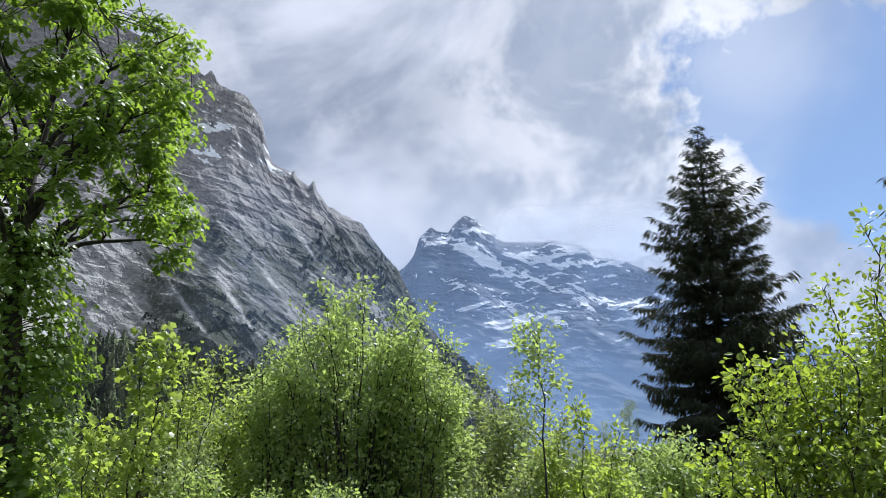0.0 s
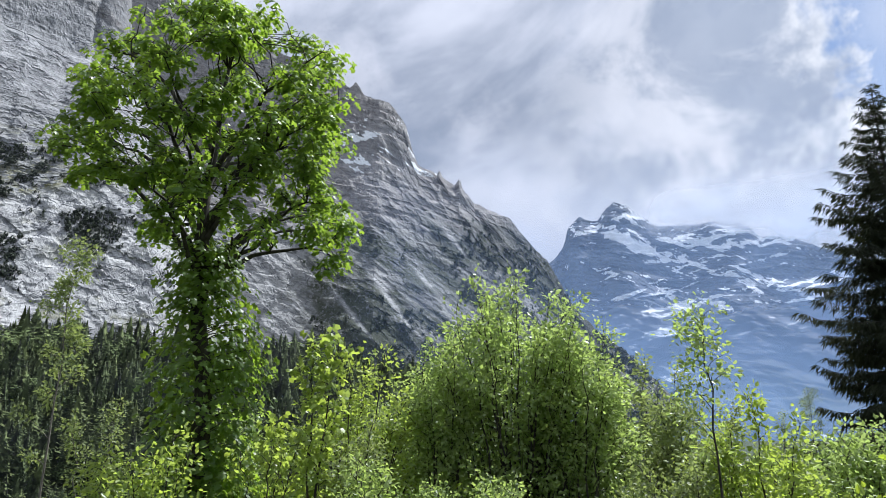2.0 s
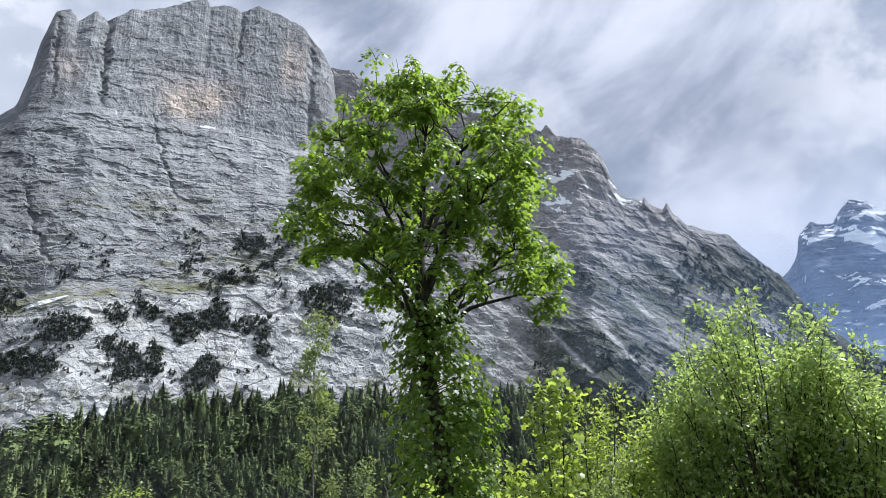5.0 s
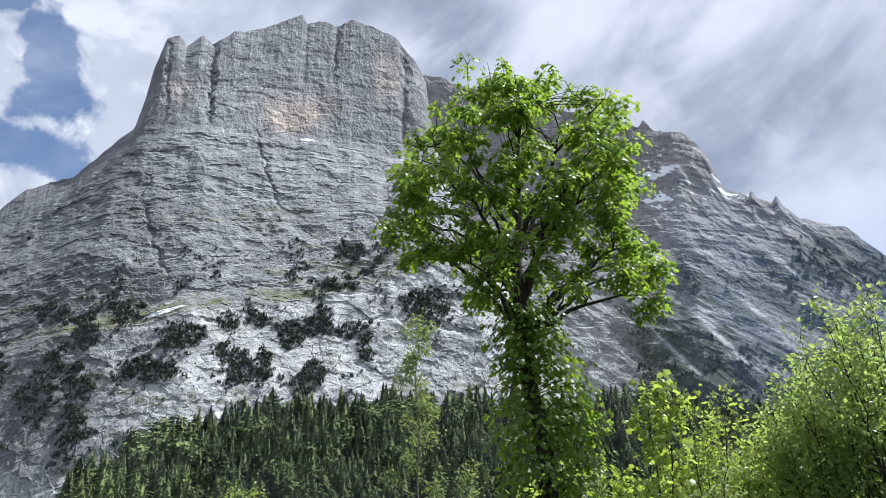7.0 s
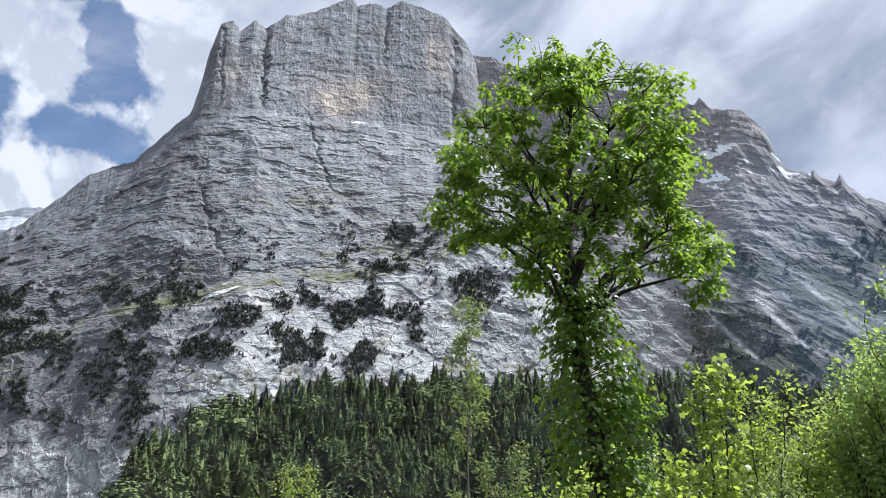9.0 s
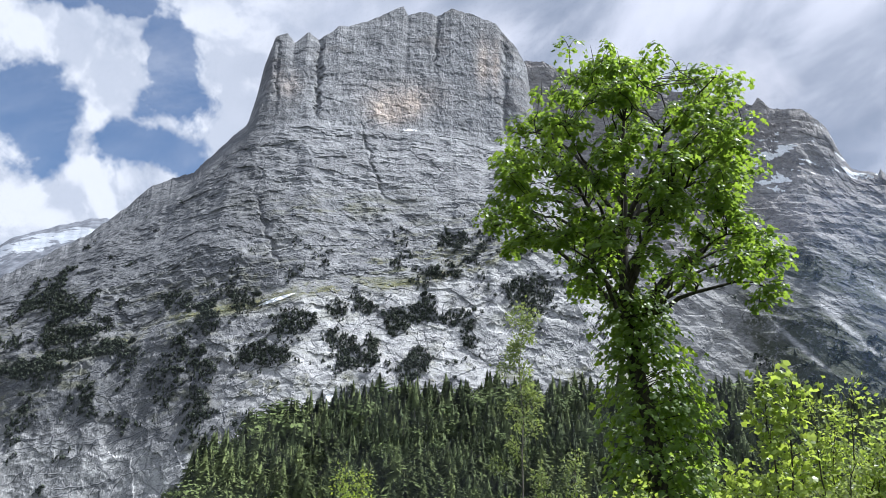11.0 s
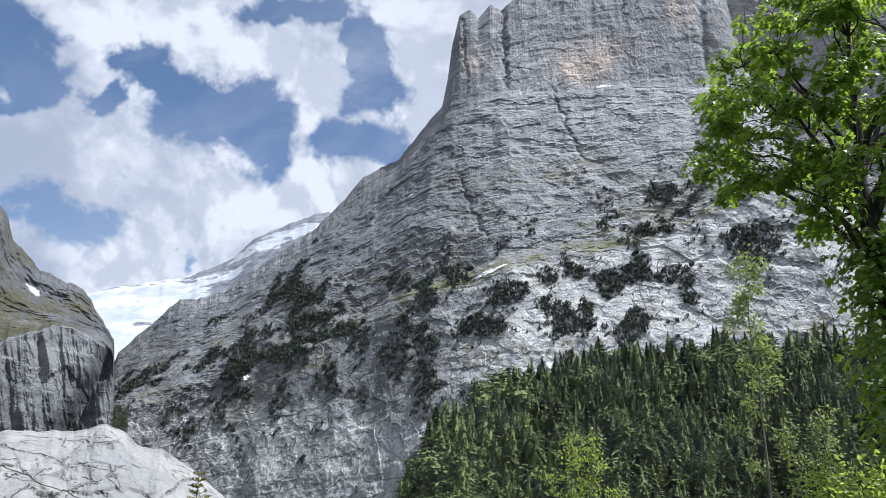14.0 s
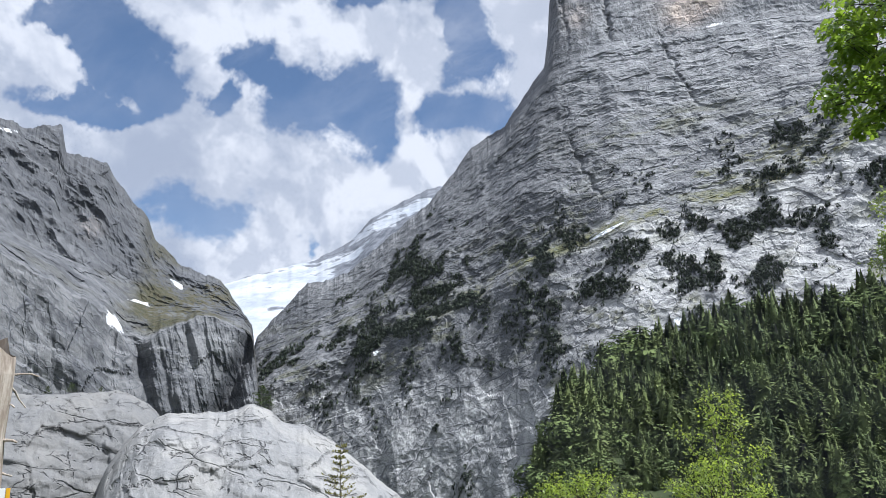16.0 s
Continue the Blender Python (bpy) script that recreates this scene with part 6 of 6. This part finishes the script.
# ---- small things by the gorge ----
def small_conifer(name, az, r, foot_z, height, half, mat, label, seed, whorls, sprays, leaf=0.055):
    rng = np.random.default_rng(seed)
    base = spot(az, r)
    base[2] = foot_z
    tree = thing(name, base, label, "tree")
    z = np.linspace(-0.1, height, 8)
    on(tree, "trunk", tube(np.stack([0.02 * np.sin(z * 2), z * 0, z], 1), np.linspace(0.035 * height / 3, 0.006, 8), 6), M_TWIG)
    boughs, pos, head = [], [], []
    for k in range(whorls):
        h = height * (0.12 + 0.86 * k / whorls)
        for q in range(5):
            a = rng.uniform(0, 6.3)
            L = half * (1.05 - h / height) * rng.uniform(0.7, 1.2) + 0.05
            o = np.array([math.cos(a), math.sin(a), 0.25])
            path = bend(np.array([0, 0, h]), np.array([0, 0, h]) + o * L, -0.06 * L, 5)
            boughs.append(tube(path, np.linspace(0.012, 0.004, 5) * height / 3, 4))
            s = rng.uniform(0.15, 1, sprays)[:, None]
            pos.append(path[0] * (1 - s) + path[-1] * s)
            head.append(o * 0.6 + rng.normal(0, 0.6, (sprays, 3)))
    tagged(on(tree, "bough", merge(boughs), M_TWIG), kind="stuff")
    pos, head = np.concatenate(pos), np.concatenate(head)
    n = len(pos)
    on(tree, "needles", scatter(LEAF_OVAL, pos, head, norm(np.array([0, 0, 1.0]) + rng.normal(0, 0.5, (n, 3))), rng.uniform(0.6, 1.2, n) * leaf * height), mat, soft=False)


small_conifer("larch_sapling", -43.5, 24.0, float(spot(-43.5, 24.0)[2]), 1.6 - float(spot(-43.5, 24.0)[2]), 1.25, M_LARCH, "sparse brownish young larch with thin boughs", 3, 16, 16, 0.024)


def top_of(az, r0, r1):
    """The highest place of the outcrops along a bearing."""
    hit = bpy.context.evaluated_depsgraph_get()
    best = None
    for r in np.linspace(r0, r1, 40):
        ok, place, *_ = scene.ray_cast(hit, (r * math.sin(radians(az)), r * math.cos(radians(az)), 60.0), (0, 0, -1))
        if ok and (best is None or place[2] > best[2]):
            best = (place[0], place[1], place[2], r)
    return best


bpy.context.view_layer.update()
for az, height, seed in ((-49.5, 2.6, 31), (-48.9, 1.6, 32), (-62.5, 1.5, 33), (-64.0, 1.2, 34), (-60.6, 0.9, 35)):
    x, y, z, r = top_of(az, 70, 120)
    small_conifer("dwarf_pine", az, r, z - 0.1, height, height * 0.6, M_PINE, "small dark dwarf pine rooted on the bare rock", seed, 9, 26)


def dead_snag():
    rng = np.random.default_rng(8)
    base = spot(-67.57, 8.0)
    tree = thing("dead_trunk", base, "bleached broken dead tree trunk with short branch stubs", "tree trunk")
    g = -base[2]
    z = np.array([-0.2, 0.3, 0.8, 1.3, 1.8, 2.35, 2.66])
    path = np.stack([0.02 * np.sin(z * 3), 0.02 * np.cos(z * 2), z + g], 1)
    v, f = tube(path, [0.27, 0.23, 0.215, 0.21, 0.20, 0.19, 0.17], 14)
    v = v.reshape(7, 14, 3)
    v += (rng.normal(0, 0.012, (1, 14, 1)) + rng.normal(0, 0.004, (7, 14, 1))) * norm((v - path[:, None]) * np.array([1, 1, 0]))
    v[-1, :, 2] += rng.uniform(-0.16, 0.1, 14)
    on(tree, "trunk", (v.reshape(-1, 3), f), M_DEAD, soft=False)
    side = polar(np.array(22.0), np.array(1.0), 0.0)
    for h, L, up_, r in ((2.33, 0.30, 0.0, 0.014), (2.28, 0.24, -0.24, 0.014), (2.0, 0.13, 0.04, 0.016), (1.72, 0.19, 0.0, 0.022), (1.42, 0.17, 0.0, 0.018)):
        a = np.array([0, 0, h + g]) + side * 0.12
        turn = polar(np.array(22.0 + rng.uniform(-25, 25)), np.array(1.0), 0.0)
        on(tree, "branch_stub", tube(bend(a, a + turn * L + np.array([0, 0, up_]), 0.03, 5, 0.008, rng), np.linspace(r, r * 0.45, 5), 6), M_DEAD)
    return tree


dead_snag()


def trail_marker():
    """A small yellow marker plate with a white edge on a thin post."""
    base = spot(-65.78, 7.4)
    sign = thing("trail_marker", base, "small yellow and white trail marker plate on a post", "sign")
    g = -base[2]
    on(sign, "post", tube(np.array([(0, 0, -0.2), (0, 0, 0.6), (0, 0, 1.3 + g)]), [0.025, 0.025, 0.025], 10), material("galvanised_post", lambda n: surface(n, n.mix(n.noise(n.add("ShaderNodeTexCoord").outputs["Object"], 30.0), (0.35, 0.36, 0.37), (0.5, 0.5, 0.5)), 0.4)))
    for name, u0, u1, col in (("plate", 0.0, 0.032, (0.75, 0.42, 0.02)), ("plate_edge", -0.07, -0.004, (0.8, 0.8, 0.78))):
        bm = bmesh.new()
        bmesh.ops.create_cube(bm, size=1.0, matrix=pose(0, 0, 0, 0, 0, 65.8) @ Matrix.Translation((u0 + (u1 - u0) / 2, -0.03, 1.288 + g)) @ Matrix.Diagonal((u1 - u0, 0.012, 0.12, 1)))
        bmesh.ops.bevel(bm, geom=bm.edges[:], offset=0.003, segments=2, affect="EDGES")
        me = bpy.data.meshes.new(name)
        bm.to_mesh(me)
        bm.free()
        me.materials.append(material(name + "_enamel", lambda n, c=col: surface(n, n.mix(n.noise(n.add("ShaderNodeTexCoord").outputs["Object"], 12.0), c, tuple(q * 0.8 for q in c)), 0.45)))
        part(name, me, sign)


trail_marker()


# ---- summit mist, and tinted sheets standing in for valley haze ----
def mist(name, mat, az0, az1, r, e0, e1, thick, label):
    az, el = np.meshgrid(np.linspace(az0, az1, 90), np.linspace(e0, e1, 50), indexing="ij")
    u, v = (az - az0) / (az1 - az0), (el - e0) / (e1 - e0)
    bow = fbm(az / 6, el / 6, az * 0, 3, seed=211) * 25
    me = mesh_of(name, polar(az, r + bow, EYE.z + (r + bow) * tan(el)).reshape(-1, 3), grid_faces(*az.shape), mat, {"thick": thick(az, el, u, v).ravel()}, soft=True)
    tagged(part(name, me), label, "mist", kind="structure")


# Added sheets: their blue tint imitates haze in the air.
mist("haze_sheet", M_HAZE, 26, 100, 2400, -1, 23, lambda a, e, u, v: (0.28 + 0.30 * smooth(14, 5, e)) * smooth(0, 0.08, u) * smooth(22, 15, e), "thin blue-tinted sheet standing in for far valley haze")
mist("haze_sheet", M_HAZE, 16, 60, 960, -1, 30, lambda a, e, u, v: 0.10 * smooth(14, 24, a) * smooth(29, 20, e), "thin blue haze before the side peak")
# Added sheet that lifts the darks behind it as haze would.
mist("haze_sheet", M_HAZE_NEAR, -118, 100, 165, -12, 44, lambda a, e, u, v: 0.014 * smooth(0, 0.05, u) * smooth(1, 0.95, u) * smooth(44, 30, e) + 0 * v, "faint daylight haze between the thicket and the mountain wall")
mist("summit_cloud", M_CLOUD, 40.5, 66, 3300, 13, 23, lambda a, e, u, v: np.clip(1.0 * smooth(41.0, 45, a) * smooth(66, 58, a) * smooth(16.8, 18.6, e + 0.20 * np.clip(a - 46, 0, 14) + 1.0 * fbm(a / 2.0, e / 1.4, a * 0, 4, 0.55, 221)) * smooth(21.5, 18.2, e), 0, 1), "soft grey cloud wrapping the far summit ridge")
